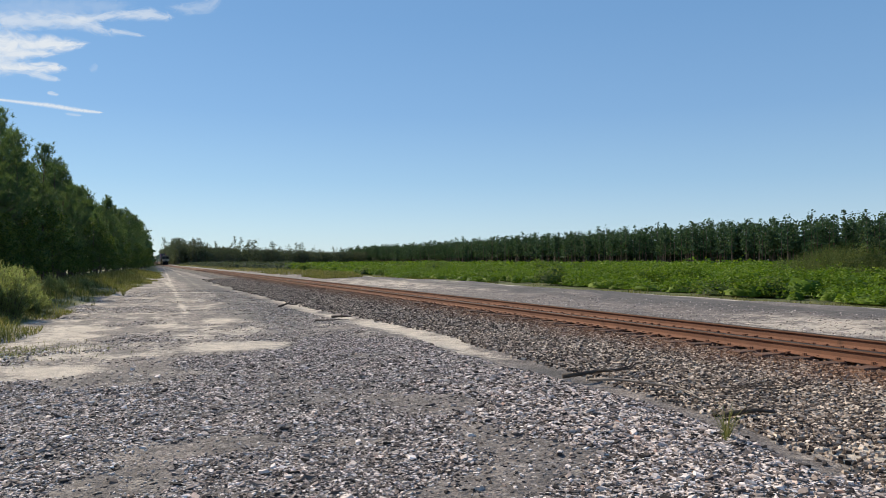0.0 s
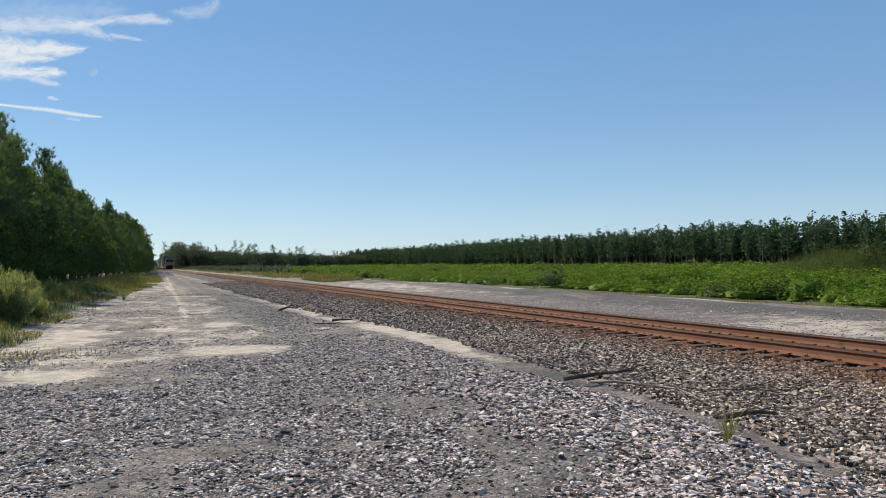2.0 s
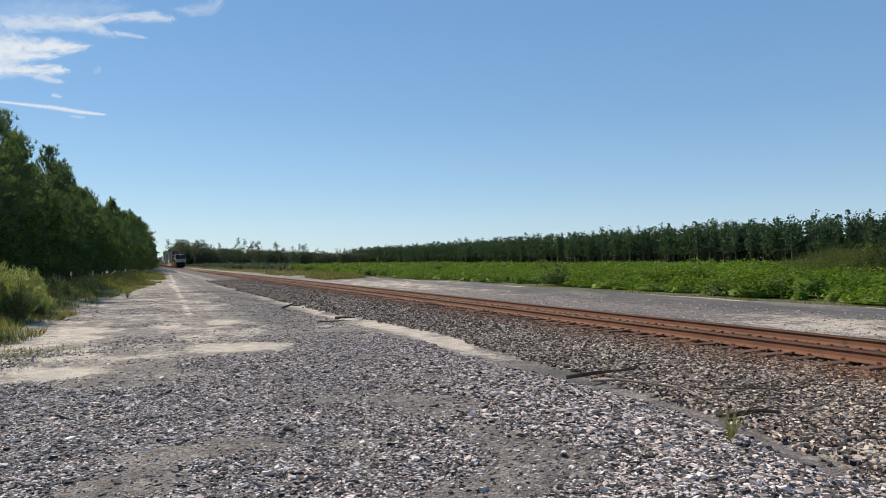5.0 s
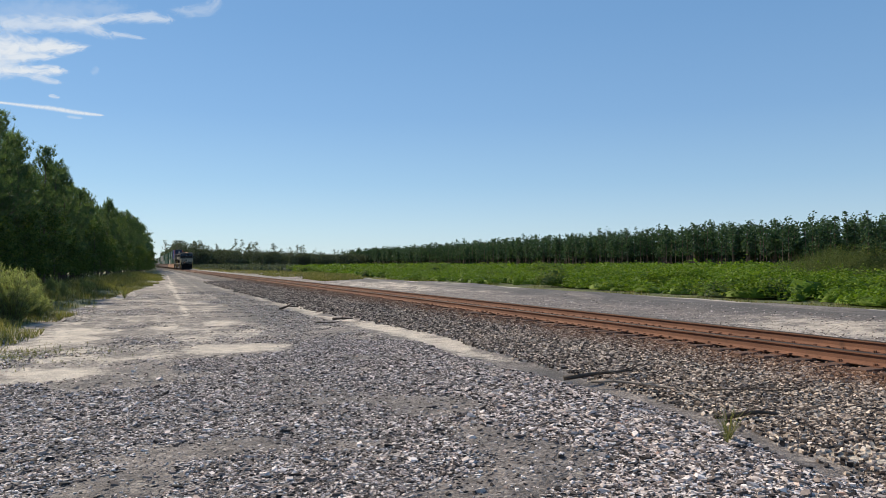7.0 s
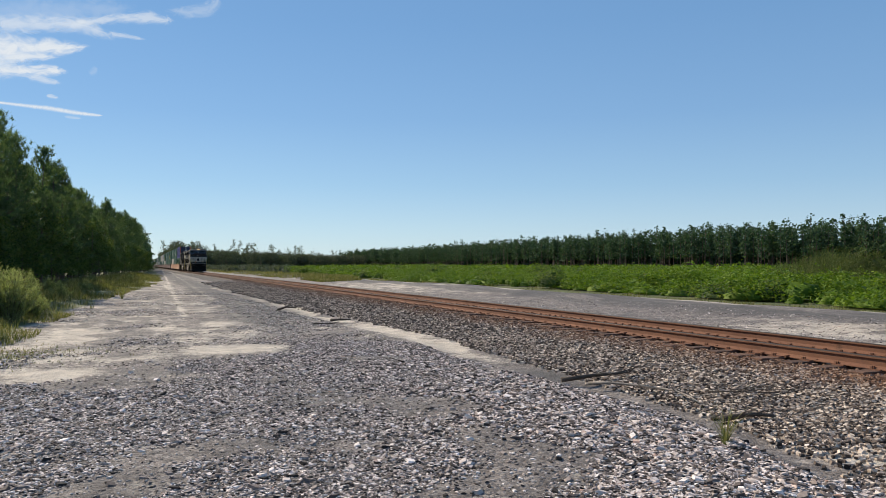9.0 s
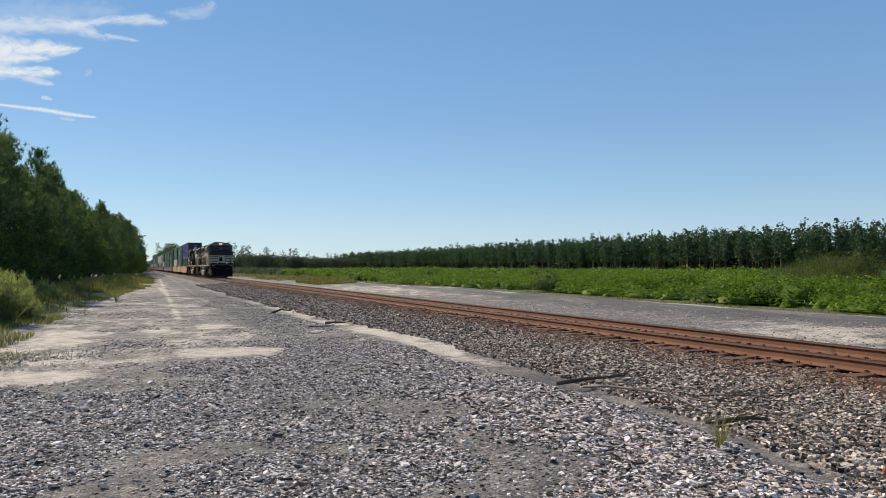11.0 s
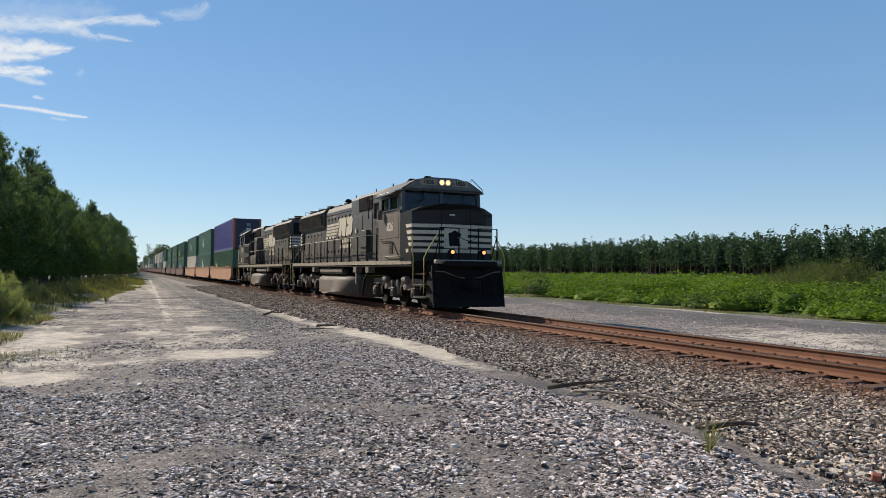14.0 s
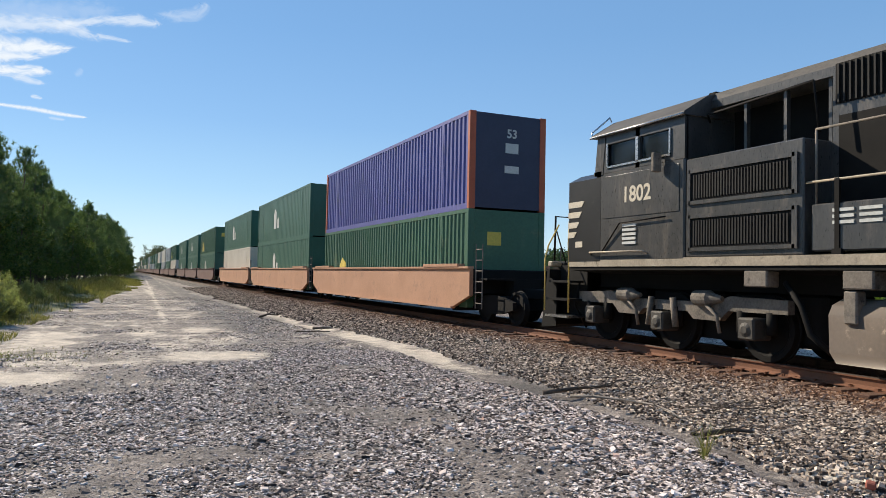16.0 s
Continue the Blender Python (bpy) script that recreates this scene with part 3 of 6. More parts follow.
xs, ys = scatter(7000, 12.2, 19.0, 6.0, 30.0, 0.6)
stones("gravel", xs, ys, np.maximum(ground_z(xs, ys), bed_z(xs) * (xs < 13.6)), 0.012 + 0.02 * rng.random(len(xs)) ** 2, GRAVEL, "scattered gravel on the far side of the track", 0.5, True)


# ---- track ----
def rail_outline(cx):
    """A heavy flat-bottomed rail, 0.186 m high, under its head."""
    half = [(0.076, 0.0), (0.076, 0.012), (0.020, 0.030), (0.0095, 0.050), (0.0095, 0.135), (0.036, 0.150), (0.037, 0.172)]
    z0 = RAIL_Z - 0.186
    return [(cx + x, z0 + z) for x, z in half] + [(cx - x, z0 + z) for x, z in half[::-1]]


track = tagged(new("railway_track"), "single rusty railway track on weathered wooden ties", "track", "", "structure")
for side in (-0.755, 0.755):
    rail = part("rail", prism(bmesh.new(), rail_outline(TRACK_X + side), "y", -120, 1400), RUST, track, "rusty steel rail")
    cx, z = TRACK_X + side, RAIL_Z
    part("rail_head", prism(bmesh.new(), [(cx - 0.037, z - 0.0135), (cx - 0.030, z - 0.003), (cx - 0.012, z), (cx + 0.012, z), (cx + 0.030, z - 0.003), (cx + 0.037, z - 0.0135)], "y", -120, 1400), RAILTOP, rail, "worn running surface")


def tie_mesh():
    bm = box(bmesh.new(), -1.30, 1.30, -0.115, 0.115, -0.16, 0.0, 0.012)
    for side in (-0.755, 0.755):
        box(bm, side - 0.17, side + 0.17, -0.095, 0.095, 0.0, 0.016)
        for dx in (-0.11, 0.11, -0.15, 0.15):
            box(bm, side + dx - 0.012, side + dx + 0.012, -0.06 if dx > 0 else 0.03, -0.03 if dx > 0 else 0.06, 0.016, 0.05)
        for dy in (-0.15, 0.11):
            box(bm, side - 0.07, side + 0.07, dy, dy + 0.03, 0.0, 0.035)
    return bm


tie = part("tie", tie_mesh(), TIE, track)
tie.data.materials.append(RUST)
for f in tie.data.polygons:
    f.material_index = int(f.center.z > 0.0005)
tie.matrix_basis = pose(TRACK_X, -3.0, 0.222)
for i in range(1, 280):
    o = tie.copy()
    scene.collection.objects.link(o)
    o.matrix_basis = pose(TRACK_X + random.uniform(-0.07, 0.07), -3.0 + i * 0.53 + random.uniform(-0.03, 0.03), 0.222 + random.uniform(-0.008, 0.004), 0, random.uniform(-0.4, 0.4), random.uniform(-1.6, 1.6))
bm = bmesh.new()
for i in range(280, 1200):
    box(bm, TRACK_X - 1.3, TRACK_X + 1.3, -3.0 + i * 0.53 - 0.11, -3.0 + i * 0.53 + 0.11, 0.1, 0.222)
tagged(part("far_ties", bm, TIE, track), kind="stuff")


# ---- locomotives ----
def lettering(name, text, size, material, parent, m, thick=0.004):
    """Raised characters in the built-in font, as a mesh."""
    cu = bpy.data.curves.new(name, "FONT")
    cu.body, cu.size, cu.extrude, cu.align_x, cu.align_y = text, size, thick, "CENTER", "CENTER"
    cu.offset = size * 0.022
    tmp = bpy.data.objects.new(name, cu)
    scene.collection.objects.link(tmp)
    me = bpy.data.meshes.new_from_object(tmp.evaluated_get(bpy.context.evaluated_depsgraph_get()))
    bpy.data.objects.remove(tmp)
    me.materials.clear()
    me.materials.append(material)
    ob = new(name, me)
    ob.parent, ob.matrix_basis = parent, m
    return ob


def facing(side, y, z, x):
    """The pose of lettering on a side wall: side -1 or 1."""
    return pose(side * x, y, z, 90, 0, 90 * side)


def stripes(bm, side, x, y0, y1, zs, height, slant, thick=0.006):
    """Level bars on a side wall, with slanted ends."""
    for i, z in enumerate(zs):
        a, b = (y0(i), y1(i))
        prism(bm, [(a, z), (b, z), (b + slant, z + height), (a + slant * 0.3, z + height)], "x", min(side * x, side * (x + thick)), max(side * x, side * (x + thick)))
    return bm


def truck(parent, centre):
    """A three-axle truck: frame, bolster gear and six wheels."""
    for side in (-1, 1):
        bm = bmesh.new()
        x0, x1 = (0.98, 1.12) if side > 0 else (-1.12, -0.98)
        prism(bm, [(centre - 2.75, 0.80), (centre - 2.75, 1.02), (centre - 1.6, 1.05), (centre - 1.2, 0.93), (centre + 1.2, 0.93), (centre + 1.6, 1.05), (centre + 2.75, 1.02), (centre + 2.75, 0.80),
                   (centre + 1.55, 0.80), (centre + 1.35, 0.62), (centre + 0.75, 0.62), (centre + 0.6, 0.75), (centre - 0.6, 0.75), (centre - 0.75, 0.62), (centre - 1.35, 0.62), (centre - 1.55, 0.80)], "x", x0, x1)
        frame_part = part("truck_frame", bm, DUSTY, parent, "dust-covered cast steel truck side frame")
        for dy in (-2.1, 0, 2.1):
            bm = box(bmesh.new(), side * 1.0 - 0.10, side * 1.0 + 0.22 * (side > 0) + 0.10, centre + dy - 0.17, centre + dy + 0.17, 0.36, 0.72, 0.03) if side > 0 else box(bmesh.new(), -1.32, -0.90, centre + dy - 0.17, centre + dy + 0.17, 0.36, 0.72, 0.03)
            lathe(bm, (side * 1.20, centre + dy, 0.53), [(0.0, 0.13), (0.12 * side, 0.12), (0.15 * side, 0.06)], "x", 12)
            part("journal_box", bm, DARK_GEAR, frame_part)
            for k in (-0.30, 0.30):
                part("spring", rod(bmesh.new(), [(side * 1.06, centre + dy + k, 0.46), (side * 1.06, centre + dy + k, 0.82)], 0.085, 8), NEAR_BLACK, frame_part)
        for dy in (-1.05, 1.05):
            bm = lathe(bmesh.new(), (side * 1.16, centre + dy - 0.2, 1.0), [(-0.05, 0.06), (0.0, 0.13), (0.34, 0.14), (0.40, 0.10), (0.62, 0.045)], "y", 14)
            box(bm, *sorted((side * 1.0, side * 1.14)), centre + dy - 0.18, centre + dy + 0.12, 0.84, 0.96)
            rod(bm, [(side * 1.2, centre + dy, 0.95), (side * 1.22, centre + dy + 0.35, 0.72), (side * 1.2, centre + dy + 0.4, 0.42)], 0.035)
            part("brake_cylinder", bm, DUSTY, frame_part, "dusty brake cylinder with bent rod")
            part("snubber", rod(bmesh.new(), [(side * 1.18, centre + dy * 0.35, 0.45), (side * 1.18, centre + dy * 0.28, 0.98)], 0.06, 8), DUSTY, frame_part)
        part("sand_pipe", rod(bmesh.new(), [(side * 1.15, centre - 2.7, 1.2), (side * 1.2, centre - 2.8, 0.7), (side * 0.85, centre - 2.85, 0.2)], 0.025), NEAR_BLACK, frame_part)
    # Black block added to stand in for the shade between the wheels.
    part("brake_rigging", box(bmesh.new(), -0.62, 0.62, centre - 2.6, centre + 2.6, 0.26, 0.9), NEAR_BLACK, parent)
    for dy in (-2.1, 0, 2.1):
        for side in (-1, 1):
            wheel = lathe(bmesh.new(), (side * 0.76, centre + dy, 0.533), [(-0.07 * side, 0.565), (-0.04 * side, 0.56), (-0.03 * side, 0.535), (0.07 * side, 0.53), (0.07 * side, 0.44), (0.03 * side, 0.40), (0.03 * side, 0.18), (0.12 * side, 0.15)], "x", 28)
            part("wheel", wheel, NEAR_BLACK, parent, "worn steel wheel")
        part("axle", rod(bmesh.new(), [(-0.95, centre + dy, 0.533), (0.95, centre + dy, 0.533)], 0.11, 10), NEAR_BLACK, parent)
        # Motor boxes drawn overlong so that the gaps between axles stay dark.
        part("traction_unit", box(bmesh.new(), -0.6, 0.6, centre + dy - 0.95, centre + dy + 0.90, 0.26, 1.15, 0.08), NEAR_BLACK, parent)


def grille(bm, side, x, y0, y1, z0, z1, pitch=0.09, depth=0.035):
    """Upright slats on a side wall."""
    n = int((y1 - y0) / pitch)
    for i in range(n):
        y = y0 + (i + 0.5) * (y1 - y0) / n
        a, b = sorted((side * x, side * (x + depth)))
        box(bm, a, b, y - 0.014, y + 0.014, z0, z1)
    return bm


def locomotive(number, long_side, cab_paint, coat):
    """A six-axle road locomotive in black; the front coupler at y 0, the rear at 22.8, rail tops at z 0. long_side: the side with the inverter cabinets; coat: the paint of the hoods."""
    loco = tagged(new("diesel_locomotive"), "black six-axle diesel locomotive with cream nose stripes, dusty running gear", "locomotive", "locomotives at the head of the train")
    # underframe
    frame = part("underframe", prism(bmesh.new(), [(-1.52, 1.48), (-1.52, 1.64), (1.52, 1.64), (1.52, 1.48), (0.7, 1.42), (0.7, 1.12), (-0.7, 1.12), (-0.7, 1.42)], "y", 2.1, 21.25), NEAR_BLACK, loco, "black steel underframe")
    for side in (-1, 1):
        a, b = sorted((side * 1.52, side * 1.545))
        part("side_sill", box(bmesh.new(), a, b, 2.1, 21.25, 1.55, 1.70), SILL, frame, "dusty cream side sill stripe")
        for y in (6.9, 8.6, 16.0):
            part("jacking_pad", box(bmesh.new(), side * 1.38 - 0.14, side * 1.38 + 0.14, y, y + 0.45, 1.22, 1.48, 0.02), DUSTY, frame)
    for y0, y1 in ((0.55, 2.1), (21.25, 22.3)):
        part("end_platform", box(bmesh.new(), -0.95, 0.95, y0, y1, 1.48, 1.66, 0.01), NEAR_BLACK, frame)
        e0, e1 = (0.72, 0.92) if y0 < 5 else (22.0, 22.2)
        part("anticlimber", box(bmesh.new(), -1.22, 1.22, e0, e1, 1.56, 1.70, 0.03), SILL if y0 < 5 else NEAR_BLACK, frame, "dusty pale anticlimber lip")
        # pilot plate with plough
        yy = 0.84 if y0 < 5 else 22.08
        out = -1 if y0 < 5 else 1
        pilot = part("pilot", prism(bmesh.new(), [(yy, 1.5), (yy + 0.10 * -out, 1.5), (yy + 0.10 * -out, 0.22), (yy + 0.22 * out, 0.14), (yy + 0.16 * out, 0.42), (yy, 0.75)], "x", -1.3, 1.3), NEAR_BLACK, loco, "black steel snow plough pilot")
        for side in (-1, 1):
            part("plough_wing", prism(bmesh.new(), [(yy + 0.2 * out, 0.14), (yy - 0.42 * out, 0.20), (yy - 0.42 * out, 1.15), (yy - 0.2 * out, 1.3), (yy, 1.3)], "x", *sorted((side * 1.27, side * 1.31))), NEAR_BLACK, pilot)
            part("uncoupling_lever", rod(bmesh.new(), [(side * 1.2, yy + 0.03 * out, 1.32), (side * 0.9, yy + 0.12 * out, 1.30), (side * 0.4, yy + 0.14 * out, 1.12), (side * 0.2, yy + 0.2 * out, 1.1)], 0.016), DUSTY, pilot)
        part("coupler", box(bmesh.new(), -0.16, 0.16, min(yy, yy + 0.7 * out), max(yy, yy + 0.7 * out), 0.72, 1.02, 0.04), NEAR_BLACK, pilot)
        for x in (-1.15, -0.8, -0.5, 0.5, 0.8, 1.15):
            part("air_hose", rod(bmesh.new(), [(x, yy, 1.1), (x, yy + 0.16 * out, 1.0), (x + 0.03, yy + 0.2 * out, 0.7), (x + 0.02, yy + 0.12 * out, 0.45)], 0.025), NEAR_BLACK, pilot)
        for side in (-1, 1):
            # step wells
            w0, w1 = (1.0, 2.05) if y0 < 5 else (21.3, 22.05)
            for k, z in enumerate((0.42, 0.80, 1.20)):
                a, b = sorted((side * (1.02 + 0.03 * k), side * (1.50 - 0.03 * k)))
                part("step", box(bmesh.new(), a, b, w0 + 0.08, w1 - 0.05, z, z + 0.05), CHROME if k == 0 else NEAR_BLACK, pilot, "worn steel boarding step")
            part("step_back", box(bmesh.new(), *sorted((side * 0.98, side * 1.02)), w0, w1, 0.45, 1.6), NEAR_BLACK, pilot)
            for y, tilt in ((w0 + 0.06, 0.35), (w1 - 0.02, -0.1)):
                part("grab_rail", rod(bmesh.new(), [(side * 1.5, y, 0.55), (side * 1.5, y, 1.75), (side * (1.5 - tilt * 0.35), y - tilt * 0.2, 2.05), (side * (1.42 - tilt), y - tilt * 0.3, 2.55)], 0.019), GOLD, pilot, "yellow grab rail")
    # front and rear railings
    for yy in (0.80, 22.12):
        for side in (-1, 1):
            rail = part("end_railing", rod(bmesh.new(), [(side * 0.36, yy, 1.66), (side * 0.36, yy, 2.76), (side * 1.06, yy, 2.76), (side * 1.08, yy, 1.66)], 0.026), NEAR_BLACK, loco, "black end railing")
            part("railing_brace", rod(bmesh.new(), [(side * 1.06, yy, 2.5), (side * 1.06, yy + (0.45 if yy < 5 else -0.45), 1.66)], 0.018), NEAR_BLACK, rail)
            part("safety_chain", rod(bmesh.new(), [(side * 0.35, yy, 2.5), (side * 0.18, yy, 2.38), (0, yy, 2.34)], 0.012), NEAR_BLACK, rail)
    for side in (-1, 1):
        lamp = part("ditch_light", lathe(bmesh.new(), (side * 0.58, 0.90, 1.96), [(-0.10, 0.10), (-0.08, 0.115), (0.12, 0.09)], "y", 14), NEAR_BLACK, loco, "lit amber ditch light on the front platform")
        part("lens", lathe(bmesh.new(), (side * 0.58, 0.80, 1.96), [(-0.015, 0.055), (0.004, 0.07)], "y", 14), AMBER, lamp, "glowing warm lens")
        part("bracket", box(bmesh.new(), side * 0.58 - 0.04, side * 0.58 + 0.04, 0.85, 0.95, 1.66, 1.9), NEAR_BLACK, lamp)
    # nose
    bm = prism(bmesh.new(), [(-1.55, 1.66), (-1.55, 3.38), (-1.17, 3.56), (-0.56, 3.66), (0.56, 3.66), (1.17, 3.56), (1.55, 3.38), (1.55, 1.66)], "y", 1.82, 3.22)
    front = lambda x: 1.82 + 0.26 * min(1, max(0, (abs(x) - 0.56) / 0.99))
    for v in bm.verts:
        if v.co.y < 2:
            v.co.y = front(v.co.x)
    bmesh.ops.connect_verts(bm, verts=[v for v in bm.verts if v.co.y < 2.5 and v.co.z < 2])
    nose = part("nose", bm, NOSE_SHADED_BLACK, loco, "black wide nose with five cream stripes")
    for f in nose.data.polygons:
        f.use_smooth = False
    o = 0.008
    for k, z in enumerate((1.96, 2.17, 2.38, 2.60, 2.82)):
        h = 0.125
        bm = bmesh.new()
        line = [-1.55 - o, -0.56, 0.56, 1.55 + o]
        prism(bm, [(x, front(x) - o) for x in line] + [(x, front(x) + 0.004) for x in line[::-1]], "z", z, z + h)
        part("nose_stripe", bm, CREAM, nose, "worn cream stripe")
        for side in (-1, 1):
            a, b = sorted((side * 1.55, side * (1.55 + o)))
            bm = bmesh.new()
            if k:
                prism(bm, [(2.08, z), (2.20 + 0.09 * k, z), (2.30 + 0.09 * k, z + h), (2.08, z + h)], "x", a, b)
            else:
                prism(bm, [(2.35, z), (2.60, z), (2.60, z + h), (2.35, z + h)], "x", a, b)
            part("nose_stripe", bm, CREAM, nose, "worn cream stripe end")
    for x in (-0.56, 0.56):
        part("nose_seam", rod(bmesh.new(), [(x, 1.815, 1.68), (x, 1.815, 3.64)], 0.012, 5), NEAR_BLACK, nose)
    for x, z in ((0.85, 3.45), (0.85, 2.98), (1.3, 3.3)):
        part("nose_grab", rod(bmesh.new(), [(x - 0.14, front(x), z), (x - 0.14, front(x) - 0.07, z + 0.02), (x + 0.14, front(x) - 0.05, z + 0.02), (x + 0.14, front(x) + 0.03, z)], 0.014), NEAR_BLACK, nose)
    part("bell_plate", box(bmesh.new(), -0.25, -0.05, 1.808, 1.822, 3.25, 3.30), PALE, nose)
    # plain emblem panel on the nose
    part("emblem", prism(bmesh.new(), [(-0.45, 2.12), (-0.45, 2.80), (0.45, 2.80), (0.45, 2.12)], "y", 1.800, 1.811), CREAM, nose, "worn cream emblem panel")
    part("emblem_mark", prism(bmesh.new(), [(-0.25, 2.2), (-0.30, 2.62), (-0.05, 2.74), (0.22, 2.6), (0.05, 2.5), (0.18, 2.2)], "y", 1.790, 1.799), NEAR_BLACK, nose)
    # cab
    part("cab_base", box(bmesh.new(), -1.55, 1.55, 3.2, 5.62, 1.66, 3.46, 0.03), cab_paint, loco, "black weathered cab side")
    roof_line = [(-1.62, 4.20), (-1.60, 4.26), (-1.05, 4.60), (-0.5, 4.70), (0.5, 4.70), (1.05, 4.60), (1.60, 4.26), (1.62, 4.20)]
    roof = part("cab_roof", prism(bmesh.new(), roof_line, "y", 2.95, 5.66), coat, loco, "black angled cab roof with bright edge")
    for side in (-1, 1):
        part("drip_edge", rod(bmesh.new(), [(side * 1.63, 2.95, 4.21), (side * 1.63, 5.66, 4.21)], 0.022), CHROME, roof)
        if side < 0:
            part("sunshade", prism(bmesh.new(), [(side * 1.56, 4.2), (side * 1.60, 4.22), (side * 1.86, 4.08), (side * 1.85, 4.06)], "y", 3.45, 5.35), coat, roof, "tilted window sunshade")
        for y0, y1 in ((3.2, 3.42), (4.30, 4.42), (5.28, 5.62)):
            part("cab_pillar", box(bmesh.new(), *sorted((side * 1.47, side * 1.55)), y0, y1, 3.44, 4.22), coat, loco)
        part("window_band", box(bmesh.new(), *sorted((side * 1.50, side * 1.55)), 3.42, 5.28, 4.02, 4.22), coat, loco)
        part("window_sill_panel", box(bmesh.new(), *sorted((side * 1.50, side * 1.55)), 3.42, 5.28, 3.44, 3.55), coat, loco)
        for k in range(5):
            part("louvre", box(bmesh.new(), *sorted((side * 1.553, side * 1.575)), 3.95, 4.35, 1.98 + 0.085 * k, 2.03 + 0.085 * k), PALE if side > 0 else coat, loco)
        window = part("cab_window", box(bmesh.new(), *sorted((side * 1.49, side * 1.505)), 3.40, 5.30, 3.50, 4.12), GLASS, loco, "dark cab side window in a pale frame")
        bm = bmesh.new()
        for y0, y1, z0, z1 in ((3.42, 5.28, 3.53, 3.57), (3.42, 3.46, 3.55, 4.03), (4.32, 4.40, 3.55, 4.03), (5.24, 5.28, 3.55, 4.03)):
            box(bm, *sorted((side * 1.548, side * 1.575)), y0, y1, z0, z1)
        part("window_frame", bm, CHROME, window, "bright worn window frame")
        part("mirror", box(bmesh.new(), *sorted((side * 1.6, side * 1.78)), 5.0, 5.1, 3.25, 3.6, 0.02), DUSTY, loco)
        part("cab_panel", box(bmesh.new(), *sorted((side * 1.55, side * 1.562)), 3.35, 5.5, 2.52, 3.36, 0.004), cab_paint, loco)
        part("cab_grab_iron", rod(bmesh.new(), [(side * 1.55, 2.9, 1.8), (side * 1.62, 2.95, 1.84), (side * 1.62, 4.6, 1.84), (side * 1.55, 4.65, 1.8)], 0.018), SILL, loco)
        part("cab_grab_iron", rod(bmesh.new(), [(side * 1.57, 3.3, 1.85), (side * 1.60, 3.9, 2.4), (side * 1.60, 5.2, 2.44)], 0.016), NEAR_BLACK, loco)
        lettering("road_number", number, 0.42, CREAM, loco, facing(side, 4.35, 2.93, 1.563))["label"] = "cream road number on the cab side"
    part("cab_back_wall", box(bmesh.new(), -1.5, 1.5, 5.5, 5.62, 3.44, 4.22), coat, loco)
    bm = prism(bmesh.new(), [(3.06, 3.44), (3.24, 3.44), (3.34, 4.24), (3.16, 4.24)], "x", -1.5, 1.5)
    part("windshield", bm, GLASS, loco, "dark angled windshield")
    bm = bmesh.new()
    for x0, x1 in ((-1.56, -1.42), (-0.07, 0.07), (1.42, 1.56)):
        prism(bm, [(3.02, 3.42), (3.28, 3.42), (3.38, 4.26), (3.12, 4.26)], "x", x0, x1)
    prism(bm, [(2.98, 3.42), (3.25, 3.42), (3.25, 3.5), (3.0, 3.5)], "x", -1.56, 1.56)
    part("windshield_frame", bm, coat, loco)
    for x in (-0.8, 0.8):
        part("wiper", rod(bmesh.new(), [(x, 3.08, 4.2), (x + 0.1, 3.02, 3.9), (x - 0.3, 2.99, 3.75)], 0.012), NEAR_BLACK, loco)
    housing = part("headlight_housing", prism(bmesh.new(), [(-1.46, 4.27), (-1.0, 4.58), (-0.48, 4.69), (0.48, 4.69), (1.0, 4.58), (1.46, 4.27)], "y", 2.86, 2.96), PANEL, loco, "dark roof front with number boards and headlight")
    for x in (-0.62, 0.62):
        part("number_board", box(bmesh.new(), x - 0.33, x + 0.33, 2.850, 2.862, 4.40, 4.62), SILL, housing)
        lettering("board_number", number, 0.20, NEAR_BLACK, housing, pose(x, 2.848, 4.51, 90, 0, 0))
    for x in (-0.12, 0.12):
        lamp = part("headlight", lathe(bmesh.new(), (x, 2.84, 4.51), [(-0.04, 0.115), (0.04, 0.115)], "y", 16), CHROME, housing, "lit twin headlight")
        part("lens", lathe(bmesh.new(), (x, 2.80, 4.51), [(-0.008, 0.085), (0.002, 0.095)], "y", 16), HEADLIGHT, lamp, "glowing warm lens")
    for y, x, h in ((3.5, -0.4, 0.12), (3.9, 0.2, 0.10), (4.3, -0.7, 0.10), (4.6, 0.0, 0.16), (5.0, -0.5, 0.12), (5.2, 0.4, 0.14)):
        part("antenna", box(bmesh.new(), x - 0.12, x + 0.12, y - 0.10, y + 0.10, 4.64, 4.68 + h, 0.02), NEAR_BLACK, roof)
    part("roof_grab", rod(bmesh.new(), [(1.1, 2.95, 4.62), (1.1, 2.9, 4.72), (1.55, 2.9, 4.35), (1.58, 2.95, 4.22)], 0.018), CHROME, roof)
    # machine hood in its three stretches
    k = long_side
    part("electrical_hood", prism(bmesh.new(), [(-0.98 * k, 1.64), (-0.98 * k, 4.50), (-0.85 * k, 4.66), (0.85 * k, 4.66), (0.98 * k, 4.50), (0.98 * k, 4.36), (0.40 * k, 4.36), (0.40 * k, 3.38), (0.98 * k, 3.38), (0.98 * k, 1.64)], "y", 5.62, 8.05), coat, loco, "black hood behind the cab with a dark recess")
    for y in (6.35, 7.15, 7.95):
        part("recess_post", box(bmesh.new(), 0.86 * k - 0.04, 0.86 * k + 0.04, y - 0.03, y + 0.03, 3.38, 4.36), coat, loco)
